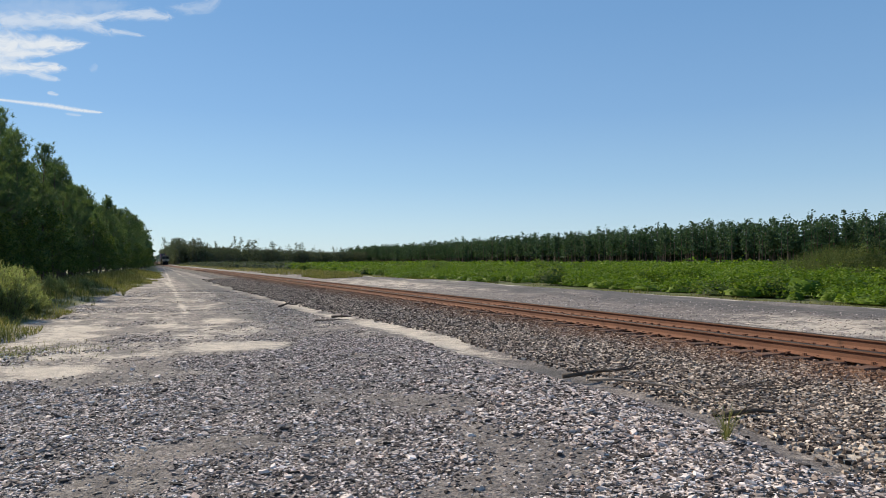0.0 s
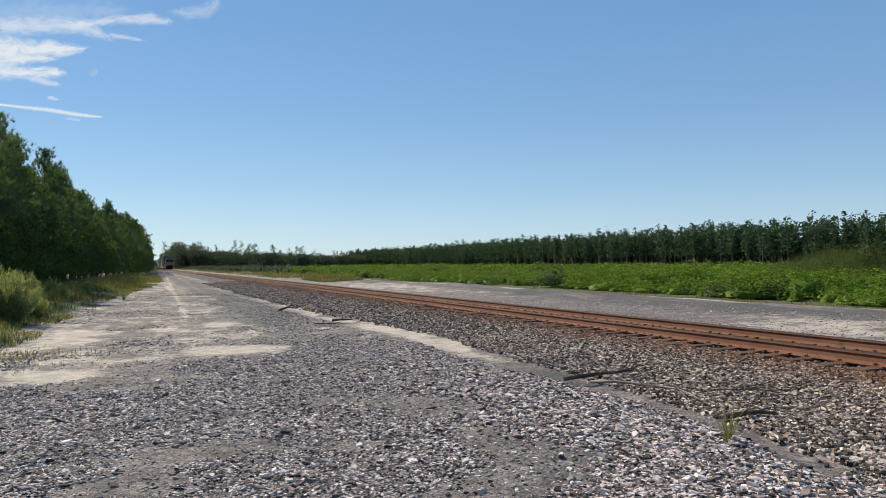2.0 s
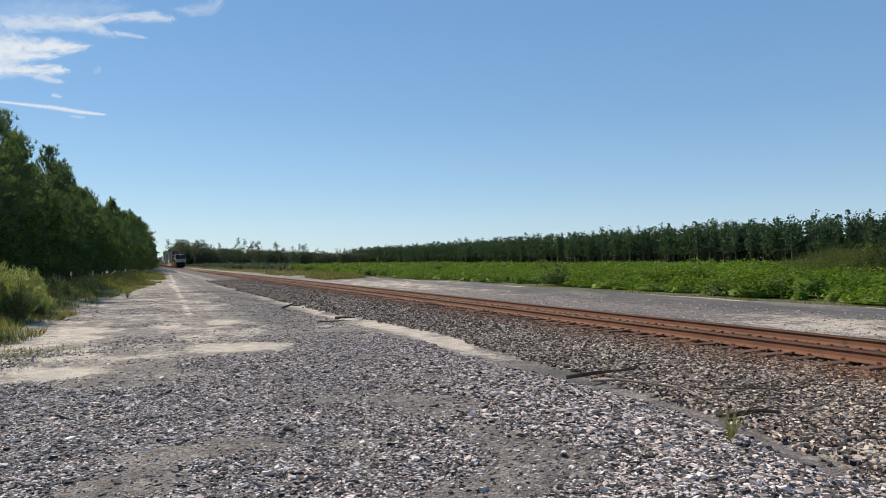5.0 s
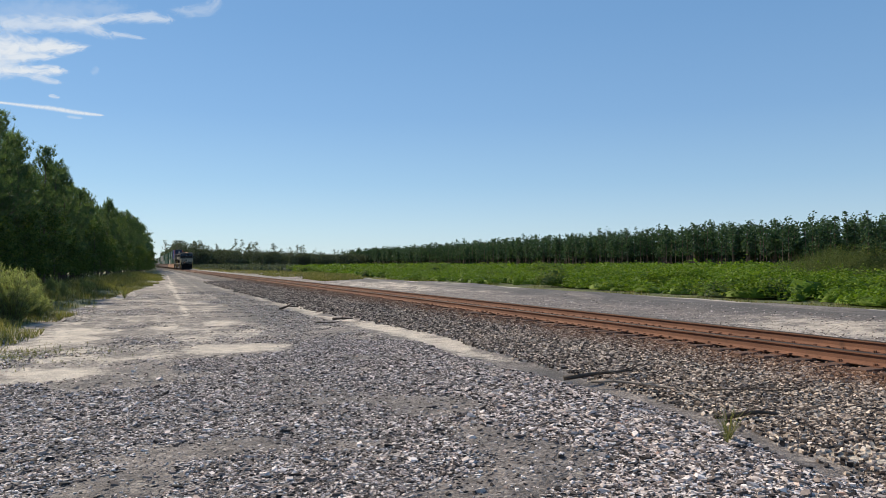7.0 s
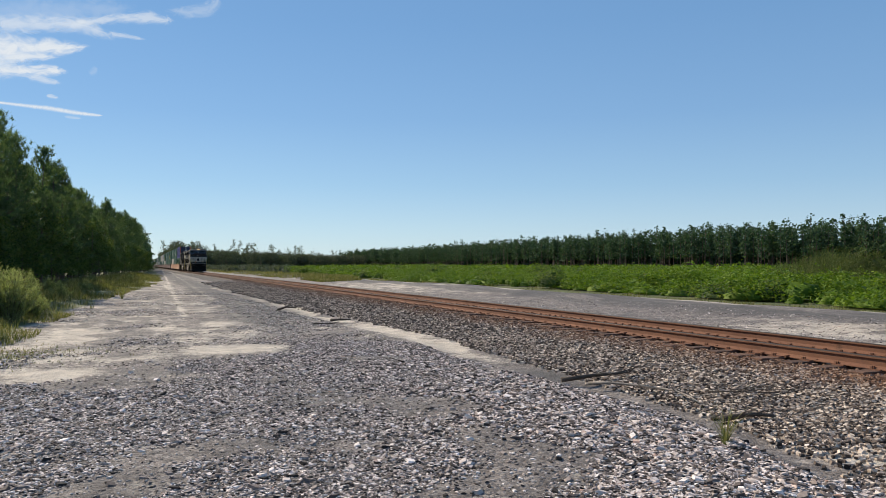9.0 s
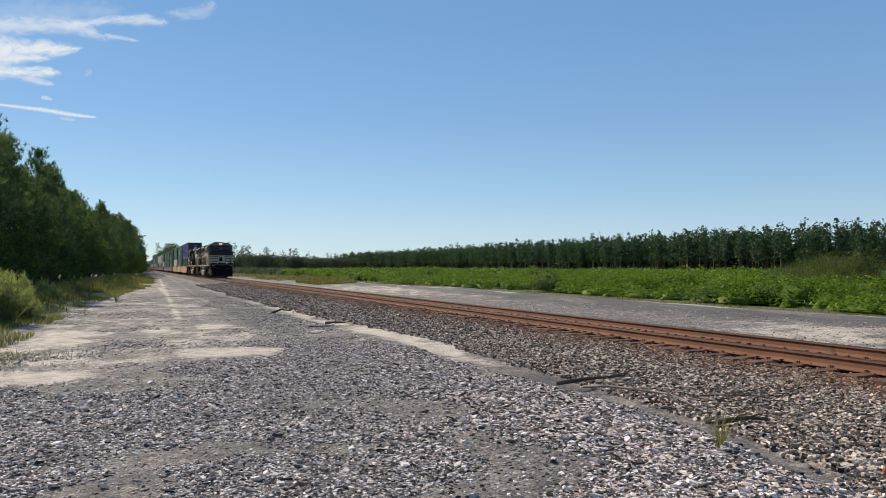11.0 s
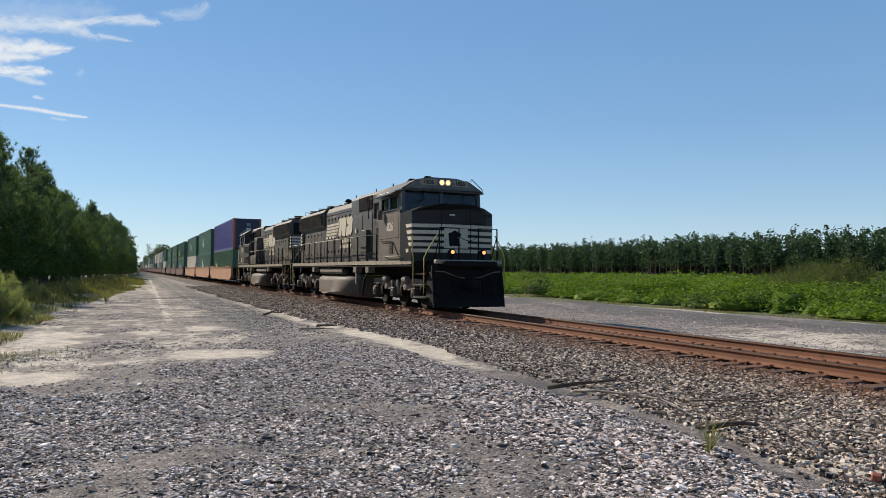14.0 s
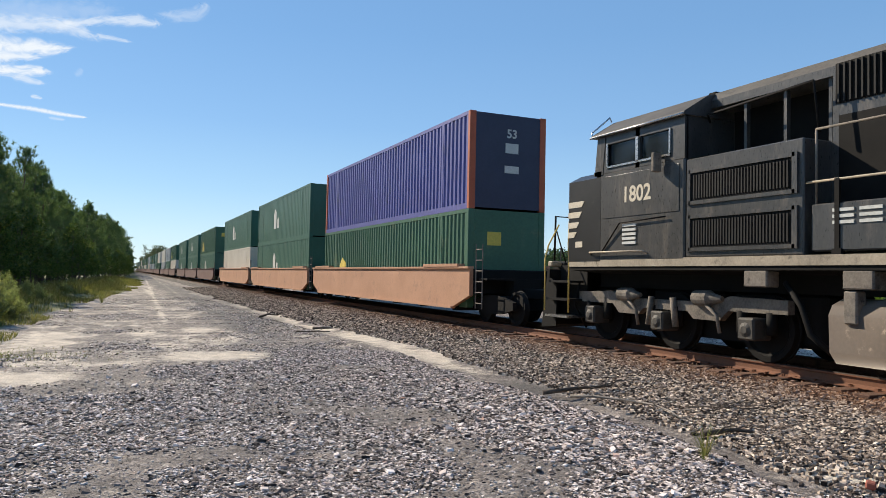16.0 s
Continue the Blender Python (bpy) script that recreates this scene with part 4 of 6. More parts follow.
    # Black mesh, drawn darker still to carry the cab's shadow in the recess.
    part("recess_screen", box(bmesh.new(), *sorted((0.41 * k, 0.43 * k)), 5.66, 8.02, 3.40, 4.35), NEAR_BLACK, loco, "black screen deep in the recess, the recess's shade put in")
    part("central_hood", prism(bmesh.new(), [(-0.98, 1.64), (-0.98, 4.50), (-0.85, 4.66), (0.85, 4.66), (0.98, 4.50), (0.98, 1.64)], "y", 8.05, 11.2), coat, loco, "black tall hood with air intakes")
    hood = part("engine_hood", prism(bmesh.new(), [(-0.98, 1.64), (-0.98, 4.24), (-0.82, 4.49), (-0.4, 4.57), (0.4, 4.57), (0.82, 4.49), (0.98, 4.24), (0.98, 1.64)], "y", 11.2, 15.9), coat, loco, "black engine hood with doors and pale emblem")
    radiator = part("radiator_hood", prism(bmesh.new(), [(-0.98, 1.64), (-0.98, 3.50), (-1.12, 3.62), (-1.12, 4.30), (-0.98, 4.48), (-0.6, 4.56), (0.6, 4.56), (0.98, 4.48), (1.12, 4.30), (1.12, 3.62), (0.98, 3.50), (0.98, 1.64)], "y", 15.9, 21.46), coat, loco, "black radiator hood with rear stripes")
    for side in (-1, 1):
        bm = box(bmesh.new(), *sorted((side * 1.118, side * 1.128)), 16.05, 21.3, 3.63, 4.30)
        intake = part("radiator_intake", bm, NEAR_BLACK, radiator, "black slatted radiator intake")
        bm = grille(bmesh.new(), side, 1.128, 16.1, 18.6, 3.64, 4.29, 0.075, 0.03)
        grille(bm, side, 1.128, 18.75, 21.25, 3.64, 4.29, 0.075, 0.03)
        part("slats", bm, NEAR_BLACK, intake)
        bm = bmesh.new()
        for y0, y1, z0, z1 in ((16.0, 21.35, 4.29, 4.31), (16.0, 21.35, 3.61, 3.635), (18.64, 18.70, 3.635, 4.29), (16.0, 16.05, 3.635, 4.29), (21.30, 21.35, 3.635, 4.29)):
            box(bm, *sorted((side * 1.12, side * 1.150)), y0, y1, z0, z1)
        part("intake_frame", bm, GRILLE, intake)
        # doors along the hood
        edges = [11.35, 12.0, 12.62, 13.24, 13.86, 14.48, 15.1, 15.72]
        for y0, y1 in zip(edges, edges[1:]):
            door = part("hood_door", box(bmesh.new(), *sorted((side * 0.98, side * 0.996)), y0 + 0.02, y1 - 0.02, 2.05, 4.00, 0.005), coat, hood)
            for z in (2.2, 2.9, 3.82):
                part("latch", box(bmesh.new(), *sorted((side * 0.996, side * 1.025)), y0 + 0.06, y0 + 0.12, z, z + 0.11), NEAR_BLACK, door)
        edges = [16.0, 16.75, 17.5, 18.25, 19.0, 19.75, 20.5]
        for y0, y1 in zip(edges, edges[1:]):
            door = part("hood_door", box(bmesh.new(), *sorted((side * 0.98, side * 0.996)), y0 + 0.02, y1 - 0.02, 1.95, 3.36, 0.005), coat, radiator)
            for z in (2.1, 3.15):
                part("latch", box(bmesh.new(), *sorted((side * 0.996, side * 1.025)), y1 - 0.14, y1 - 0.07, z, z + 0.10), NEAR_BLACK, door)
        vent = part("side_vent", box(bmesh.new(), *sorted((side * 0.98, side * 1.0)), 20.55, 21.35, 2.5, 3.4), NEAR_BLACK, radiator)
        part("slats", grille(bmesh.new(), side, 1.0, 20.58, 21.32, 2.5, 3.4, 0.09, 0.03), NEAR_BLACK, vent)
        bm = bmesh.new()
        prism(bm, [(11.2, 4.08), (15.9, 4.08), (15.9, 4.105), (11.2, 4.105)], "x", *sorted((side * 0.978, side * 0.995)))
        part("seam", bm, NEAR_BLACK, hood)
        # pale emblem: five bars and two block shapes, then two lines of small bars
        bm = bmesh.new()
        o0, o1 = sorted((side * 0.997, side * 1.004))
        s = -1 if side < 0 else 1
        mid = 13.45

        def fl(y):
            """Keeps the emblem reading the same way on both sides."""
            return mid + (15.75 - (15.72 - y) * 1.127 - mid) * (1 if side < 0 else -1)
        for k in range(5):
            z = 2.92 + k * 0.155
            a, b = 15.72 - 0.05 * k, 14.05 - 0.15 * k
            part("emblem_bar", prism(bmesh.new(), [(fl(a), z), (fl(b), z), (fl(b - 0.10), z + 0.105), (fl(a - 0.05), z + 0.105)], "x", o0, o1), CREAM, hood, "worn cream emblem bar")
        bm = bmesh.new()
        for shape in ([(13.62, 2.92), (13.42, 3.40), (13.62, 3.58), (13.46, 3.72), (12.34, 3.72), (12.56, 2.92), (13.00, 2.92), (13.14, 3.26), (13.24, 2.92)],
                      [(12.46, 2.92), (11.72, 2.92), (11.54, 3.08), (11.46, 3.60), (11.60, 3.72), (12.24, 3.72), (12.32, 3.44), (11.98, 3.36), (12.36, 3.26)]):
            prism(bm, [(fl(y), 2.96 + (z - 2.92) * 1.10) for y, z in shape], "x", o0, o1)
        part("emblem_block", bm, CREAM, hood, "worn cream emblem block shapes")
        bm = bmesh.new()
        for z, a, b, n in ((2.64, 13.2, 11.65, 7), (2.38, 13.35, 11.55, 8)):
            w = (a - b) / n
            for k in range(n):
                bm = bmesh.new()
                prism(bm, [(fl(a - k * w), z), (fl(a - k * w - w * 0.72), z), (fl(a - k * w - w * 0.78), z + 0.17), (fl(a - k * w - 0.03), z + 0.17)], "x", o0, o1)
                part("lettering_bar", bm, CREAM, hood)
        # stripes at the rear corner
        bm = bmesh.new()
        for k in range(4):
            prism(bm, [(21.05 + 0.05 * k, 2.75 + 0.19 * k), (21.46, 2.75 + 0.19 * k), (21.46, 2.86 + 0.19 * k), (21.0 + 0.05 * k, 2.86 + 0.19 * k)], "x", *sorted((side * 1.03, side * 1.036)))
        part("rear_stripe", bm, PALE, radiator)
        # walkway railing
        # The sunlight along the top rail is put in by the pale material.
        rail = part("handrail", rod(bmesh.new(), [(side * 1.49, 5.75, 2.74), (side * 1.49, 12, 2.74), (side * 1.49, 21.2, 2.74), (side * 1.40, 21.5, 2.62)], 0.020), SILL, loco, "walkway handrail in a pale sunlit tone")
        for k in range(13):
            y = 6.0 + k * 1.26
            bm = box(bmesh.new(), *sorted((side * 1.47, side * 1.52)), y - 0.035, y + 0.035, 1.62, 2.75)
            box(bm, *sorted((side * 1.45, side * 1.53)), y - 0.07, y + 0.07, 1.62, 1.78)
            part("rail_post", bm, NEAR_BLACK, rail)
        if side == long_side:
            # inverter cabinets over the walkway and the blower box behind them
            cabinet = part("inverter_cabinet", box(bmesh.new(), *sorted((side * 0.95, side * 1.55)), 5.66, 8.02, 1.70, 3.40, 0.02), coat, loco, "black inverter cabinet with two slatted vents")
            for z0, z1 in ((1.86, 2.36), (2.66, 3.14)):
                vent = part("vent", box(bmesh.new(), *sorted((side * 1.55, side * 1.565)), 5.8, 7.85, z0, z1), NEAR_BLACK, cabinet)
                part("slats", grille(bmesh.new(), side, 1.565, 5.85, 7.8, z0 + 0.04, z1 - 0.04, 0.06, 0.02), GRILLE, vent)
                bm = bmesh.new()
                for y0, y1, a, b in ((5.76, 7.9, z1, z1 + 0.06), (5.76, 7.9, z0 - 0.06, z0), (5.72, 5.8, z0 - 0.06, z1 + 0.06), (7.85, 7.94, z0 - 0.06, z1 + 0.06)):
                    box(bm, *sorted((side * 1.55, side * 1.59)), y0, y1, a, b)
                part("vent_frame", bm, coat, vent)
            blower = part("blower_box", box(bmesh.new(), *sorted((side * 0.95, side * 1.50)), 8.10, 10.95, 1.75, 2.42, 0.02), coat, loco, "black blower box with louvres")
            # Flat black panel on the hood wall, painted in for a shaded recess.
            part("blower_recess", box(bmesh.new(), *sorted((side * 0.98, side * 0.986)), 8.15, 9.6, 2.42, 3.75), NEAR_BLACK, blower)
            part("blower_door", box(bmesh.new(), *sorted((side * 0.95, side * 1.40)), 9.6, 10.9, 2.42, 3.75, 0.03), coat, blower)
            bm = bmesh.new()
            for y in (8.45, 8.85, 9.75, 10.15):
                for k in range(3):
                    box(bm, *sorted((side * 1.50, side * 1.515)), y, y + 0.32, 2.12 + 0.085 * k, 2.165 + 0.085 * k)
            part("louvre", bm, PALE, blower)
            bm = bmesh.new()
            for y in (8.15, 10.9):
                rod(bm, [(side * 1.45, y, 2.4), (side * 1.45, y, 3.5)], 0.02)
            rod(bm, [(side * 1.45, 8.15, 3.5), (side * 1.45, 10.9, 3.5)], 0.02)
            part("guard_rail", bm, DUSTY, blower)
        else:
            door = part("equipment_door", box(bmesh.new(), *sorted((side * 0.98, side * 1.02)), 5.75, 7.9, 1.85, 3.40, 0.01), coat, loco, "black equipment doors behind the cab")
            # Raised black panel whose colour stands in for a recess's shade.
            part("dark_recess", box(bmesh.new(), *sorted((side * 0.98, side * 1.03)), 6.7, 7.5, 2.0, 3.1, 0.02), NEAR_BLACK, door)
            for y0, y1 in ((8.1, 9.4), (9.5, 10.9)):
                part("equipment_door", box(bmesh.new(), *sorted((side * 0.98, side * 1.0)), y0, y1, 1.85, 3.75, 0.006), coat, loco)
            part("step_box", box(bmesh.new(), *sorted((side * 0.98, side * 1.2)), 8.3, 9.0, 2.1, 3.05, 0.02), coat, loco)
        if side != long_side:
            intake = part("blower_intake", box(bmesh.new(), *sorted((side * 0.982, side * 0.99)), 5.75, 7.95, 3.50, 4.15), NEAR_BLACK, loco, "dark slatted air intake")
            part("slats", grille(bmesh.new(), side, 0.99, 5.8, 7.9, 3.52, 4.13, 0.10), NEAR_BLACK, intake)
        intake = part("dynamic_brake_intake", box(bmesh.new(), *sorted((side * 0.982, side * 0.99)), 8.1, 10.0, 3.92, 4.52), NEAR_BLACK, loco, "dark slatted air intake")
        part("slats", grille(bmesh.new(), side, 0.99, 8.12, 9.98, 3.94, 4.5, 0.09), GRILLE, intake)
        part("lamp_bracket", box(bmesh.new(), *sorted((side * 0.98, side * 1.06)), 10.2, 10.35, 3.0, 3.2), PALE, loco)
        # hand-hold hoop above the cabinet
        part("hoop", rod(bmesh.new(), [(side * 1.05, 5.7, 4.1), (side * 1.2, 5.8, 4.2), (side * 1.2, 7.9, 4.3), (side * 1.2, 8.0, 3.5)], 0.02), NEAR_BLACK, loco)
    # roof gear
    for y in (16.7, 18.7, 20.6):
        fan = part("roof_fan", lathe(bmesh.new(), (0, y, 4.54), [(0, 0.72), (0.12, 0.72), (0.17, 0.62), (0.17, 0.1)], "z", 24), NEAR_BLACK, radiator, "black radiator fan")
        part("fan_guard", rod(bmesh.new(), [(-0.7, y, 4.74), (0, y, 4.78), (0.7, y, 4.74)], 0.018), NEAR_BLACK, fan)
    horn = part("air_horn", box(bmesh.new(), -0.7, -0.5, 12.85, 13.45, 4.46, 4.62), NEAR_BLACK, hood, "black air horn cluster")
    for k, y in enumerate((12.95, 13.15, 13.35)):
        part("trumpet", lathe(bmesh.new(), (-0.62, y, 4.66 + 0.03 * k), [(-0.22, 0.10), (-0.12, 0.05), (0.2, 0.035)], "y", 10), NEAR_BLACK, horn)
    part("exhaust_outlet", box(bmesh.new(), -0.5, 0.5, 11.3, 12.3, 4.52, 4.68, 0.04), NEAR_BLACK, hood)
    part("roof_hatch", box(bmesh.new(), -0.7, 0.7, 14.2, 15.4, 4.50, 4.62, 0.02), coat, hood)
    for y in (5.9, 8.0, 10.9):
        part("lifting_eye", rod(bmesh.new(), [(-0.85, y, 4.62), (-0.87, y, 4.76), (-0.83, y + 0.08, 4.76), (-0.85, y + 0.08, 4.62)], 0.018), NEAR_BLACK, loco)
    # rear end
    part("rear_number_panel", box(bmesh.new(), -0.9, 0.9, 21.46, 21.475, 3.55, 4.3), NEAR_BLACK, radiator)
    lettering("road_number", number, 0.34, PALE, radiator, pose(0, 21.48, 3.72, 90, 0, 180))["label"] = "pale road number on the rear hood"
    for k in range(4):
        part("rear_stripe", box(bmesh.new(), -0.98, 0.98, 21.462, 21.469, 2.75 + 0.19 * k, 2.86 + 0.19 * k), PALE, radiator, "pale rear stripe")
    for x in (-0.13, 0.13):
        part("rear_headlight", lathe(bmesh.new(), (x, 21.48, 4.1), [(-0.03, 0.11), (0.03, 0.10)], "y", 14), PALE, radiator)
    part("rear_roof_rail", rod(bmesh.new(), [(-0.8, 21.4, 4.5), (-0.8, 21.45, 4.72), (0.8, 21.45, 4.72), (0.8, 21.4, 4.5)], 0.02), NEAR_BLACK, radiator)
    # tank, reservoirs, trucks
    tank_line = [(-1.30, 0.18), (-1.44, 0.34), (-1.46, 0.86), (-1.38, 1.0), (-1.18, 1.08), (1.18, 1.08), (1.38, 1.0), (1.46, 0.86), (1.44, 0.34), (1.30, 0.18)]
    tank = part("fuel_tank", prism(bmesh.new(), tank_line, "y", 8.35, 15.2), TANK, loco, "dusty black fuel tank with worn pale patch")
    for f in tank.data.polygons:
        f.use_smooth = abs(f.normal.y) < 0.5
    for side in (-1, 1):
        part("air_reservoir", lathe(bmesh.new(), (side * 1.28, 11.0, 1.30), [(0, 0.12), (0.08, 0.17), (4.1, 0.17), (4.2, 0.12)], "y", 16), TANK, loco, "dusty black air reservoir")
        part("fuel_filler", box(bmesh.new(), *sorted((side * 1.3, side * 1.5)), 8.6, 8.8, 0.75, 1.2, 0.02), DUSTY, loco)
        part("conduit", rod(bmesh.new(), [(side * 1.3, 8.3, 0.3), (side * 1.38, 8.0, 0.55), (side * 1.38, 7.85, 0.95), (side * 1.3, 7.5, 1.3)], 0.045), NEAR_BLACK, loco)
    truck(loco, 4.65)
    truck(loco, 18.75)
    # dust lies on all the black roofs
    for ob in loco.children_recursive:
        if ob.type == "MESH" and ob.data.materials and ob.data.materials[0] == coat and max(v.co.z for v in ob.data.vertices) > 4.0:
            ob.data.materials.append(ROOF_DUST)
            for f in ob.data.polygons:
                f.material_index = int(f.normal.z > 0.25)
    return loco


lead_loco = locomotive("1826", 1, BROWNED, DUSTED)
second_loco = locomotive("1802", 1, BLACK, BLACK)
MOVERS = [(lead_loco, 0.0, 0), (second_loco, 45.66, 180)]


# ---- well cars and containers ----
SALMON = surface("faded_salmon_car_paint", (0.38, 0.19, 0.105), (0.50, 0.27, 0.16), 1.0, 20, 0.7, relief=0.1, dirt=(0.24, 0.13, 0.085))
MAROON = surface("dark_brown_car_paint", (0.09, 0.04, 0.035), (0.15, 0.07, 0.055), 1.0, 20, 0.7, relief=0.1, dirt=(0.05, 0.035, 0.03))
BOX_PAINT = {
    "green": surface("green_container_paint", (0.019, 0.085, 0.057), (0.031, 0.122, 0.082), 0.5, 15, 0.5, relief=0.05, dirt=(0.05, 0.10, 0.07)),
    "bright green": surface("bright_green_container_paint", (0.028, 0.092, 0.052), (0.048, 0.138, 0.078), 0.5, 15, 0.5, relief=0.05, dirt=(0.12, 0.16, 0.09)),
    "blue": surface("violet_blue_container_paint", (0.068, 0.072, 0.25), (0.105, 0.108, 0.33), 0.5, 15, 0.5, relief=0.05, dirt=(0.10, 0.10, 0.19)),
    "white": surface("off_white_container_paint", (0.50, 0.46, 0.38), (0.62, 0.58, 0.50), 0.5, 15, 0.6, relief=0.05, dirt=(0.40, 0.35, 0.28)),
    "grey": surface("pale_grey_container_paint", (0.34, 0.36, 0.37), (0.45, 0.47, 0.48), 0.5, 15, 0.6, relief=0.05, dirt=(0.28, 0.28, 0.27)),
}
ORANGE = surface("orange_red_corner_post", (0.36, 0.075, 0.03), (0.46, 0.11, 0.045), 2, 20, 0.6)
# Navy for an emblem, and for the blue container's ends with shade put in.
NAVY = surface("shaded_end_and_emblem_navy", (0.018, 0.02, 0.05), (0.03, 0.034, 0.07), 1, 20, 0.5)


def container(colour, posts=None, ribs=True):
    """A 53-foot container: front at y 0, its near bottom corner posts at x -1.295; base at z 0."""
    paint = BOX_PAINT[colour]
    L, H, W = 16.154, 2.896, 1.295
    words = {"green": "dark green steel 53-foot container with white emblem patches", "bright green": "bright green corrugated 53-foot container with yellow patch", "blue": "violet-blue corrugated 53-foot container with orange corner posts",
             "white": "dirty off-white 53-foot container", "grey": "pale grey 53-foot container"}[colour]
    ob = tagged(new("container"), words, "container", "containers on the train")
    part("roof", box(bmesh.new(), -W + 0.02, W - 0.02, 0.05, L - 0.05, H - 0.07, H - 0.01), paint, ob)
    part("floor", box(bmesh.new(), -W + 0.04, W - 0.04, 0.05, L - 0.05, 0.05, 0.2), NEAR_BLACK, ob)
    for side in (-1, 1):
        n = 56 if ribs else 40
        d = 0.045 if ribs else 0.012
        outline = []
        pitch = (L - 0.3) / n
        for i in range(n):
            y = 0.15 + i * pitch
            outline += [(side * (W - 0.01), y), (side * (W - 0.01), y + pitch * 0.42), (side * (W - 0.01 - d), y + pitch * 0.55), (side * (W - 0.01 - d), y + pitch * 0.87)]
        outline += [(side * (W - 0.09), L - 0.15), (side * (W - 0.09), 0.15)]
        part("side_wall", prism(bmesh.new(), outline, "z", 0.16, H - 0.1), paint, ob)
        part("bottom_rail", box(bmesh.new(), *sorted((side * (W - 0.08), side * W)), 0.05, L - 0.05, 0.0, 0.17), paint, ob)
        part("top_rail", box(bmesh.new(), *sorted((side * (W - 0.08), side * W)), 0.05, L - 0.05, H - 0.11, H), paint, ob)
        for y in (0.0, 1.9, L - 2.02, L - 0.14):
            end = y in (0.0, L - 0.14)
            part("corner_post" if end else "side_post", box(bmesh.new(), *sorted((side * (W - 0.2 if end else W - 0.06), side * (W + 0.003))), y, y + 0.14, 0.0, H + 0.003, 0.01), (posts if posts and end else paint), ob)
    for y0, y1 in ((0.02, 0.07), (L - 0.07, L - 0.02)):
        # The blue container's ends take the navy, its blue darkened as in shade.
        part("end_wall", box(bmesh.new(), -W + 0.12, W - 0.12, y0, y1, 0.05, H - 0.02), NAVY if colour == "blue" else paint, ob)
    return ob


YELLOW = surface("yellow_patch", (0.55, 0.42, 0.06), (0.68, 0.54, 0.10), 3, 20, 0.6)


def emblem(ob, colour, y, z, w, h, name="emblem"):
    """A plain patch of colour on the near wall, in the shape of two leaning blocks."""
    bm = bmesh.new()
    prism(bm, [(y, z), (y + w * 0.45, z), (y + w * 0.5, z + h * 0.7), (y + w * 0.3, z + h), (y, z + h * 0.8)], "x", -1.299, -1.287)
    prism(bm, [(y - w * 0.15, z), (y - w * 0.5, z), (y - w * 0.45, z + h * 0.45), (y - w * 0.3, z + h * 0.55), (y - w * 0.15, z + h * 0.4)], "x", -1.299, -1.287)
    part(name, bm, colour, ob, "plain emblem patch")


def well_car(paint, words):
    """An articulated car of three wells; front coupler at y 0, 63 m to the next."""
    car = tagged(new("well_car"), words, "well car", "well cars of the train")
    for k in range(3):
        y0 = 2.45 + 19.55 * k
        well = None
        for side in (-1, 1):
            a, b = sorted((side * 1.38, side * 1.50))
            bm = prism(bmesh.new(), [(y0 - 0.55, 0.75), (y0 - 0.55, 1.52), (y0 + 17.6, 1.52), (y0 + 17.6, 0.75), (y0 + 16.5, 0.38), (y0 + 0.6, 0.38)], "x", a, b)
            side_sill = part("side_sill", bm, paint, car, "")
            bm = bmesh.new()
            box(bm, *sorted((side * 1.36, side * 1.56)), y0 - 0.55, y0 + 17.6, 1.52, 1.58)
            box(bm, *sorted((side * 1.30, side * 1.54)), y0 + 0.6, y0 + 16.5, 0.34, 0.40)
            part("flange", bm, paint, side_sill)
            bm = bmesh.new()
            for y in (y0 + 0.1, y0 + 14.3):
                box(bm, *sorted((side * 1.34, side * 1.58)), y, y + 2.6, 1.575, 1.66)
            part("guide_plate", bm, paint, side_sill)
            bm = bmesh.new()
            for z in (0.55, 0.85, 1.15, 1.45, 1.75, 2.05):
                rod(bm, [(side * 1.40, y0 - 1.15, z), (side * 1.40, y0 - 0.75, z)], 0.016, 5)
            for y in (y0 - 1.15, y0 - 0.75):
                rod(bm, [(side * 1.40, y, 0.4), (side * 1.40, y, 2.2)], 0.018, 5)
            part("ladder", bm, DUSTY, car, "dusty end ladder")
        bm = box(bmesh.new(), -1.38, 1.38, y0 + 0.5, y0 + 16.6, 0.36, 0.42)
        for y in np.arange(y0 + 0.6, y0 + 16.6, 2.6):
            box(bm, -1.38, 1.38, y, y + 0.2, 0.28, 0.40)
        part("well_floor", bm, NEAR_BLACK, car)
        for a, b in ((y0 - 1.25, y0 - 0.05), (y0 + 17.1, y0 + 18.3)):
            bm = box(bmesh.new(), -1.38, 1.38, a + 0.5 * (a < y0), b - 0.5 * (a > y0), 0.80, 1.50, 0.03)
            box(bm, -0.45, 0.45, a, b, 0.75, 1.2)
            part("end_bulkhead", bm, NEAR_BLACK, car)
            part("end_platform", box(bmesh.new(), -1.3, 1.3, a, b, 1.20, 1.25), NEAR_BLACK, car)
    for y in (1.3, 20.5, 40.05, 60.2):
        bogie = part("bogie", box(bmesh.new(), -1.0, 1.0, y - 0.2, y + 0.2, 0.35, 0.75, 0.03), NEAR_BLACK, car, "black two-axle bogie")
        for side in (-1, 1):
            part("bogie_side", prism(bmesh.new(), [(y - 1.15, 0.42), (y - 1.15, 0.62), (y - 0.4, 0.78), (y + 0.4, 0.78), (y + 1.15, 0.62), (y + 1.15, 0.42), (y + 0.4, 0.28), (y - 0.4, 0.28)], "x", *sorted((side * 0.95, side * 1.08))), NEAR_BLACK, bogie)
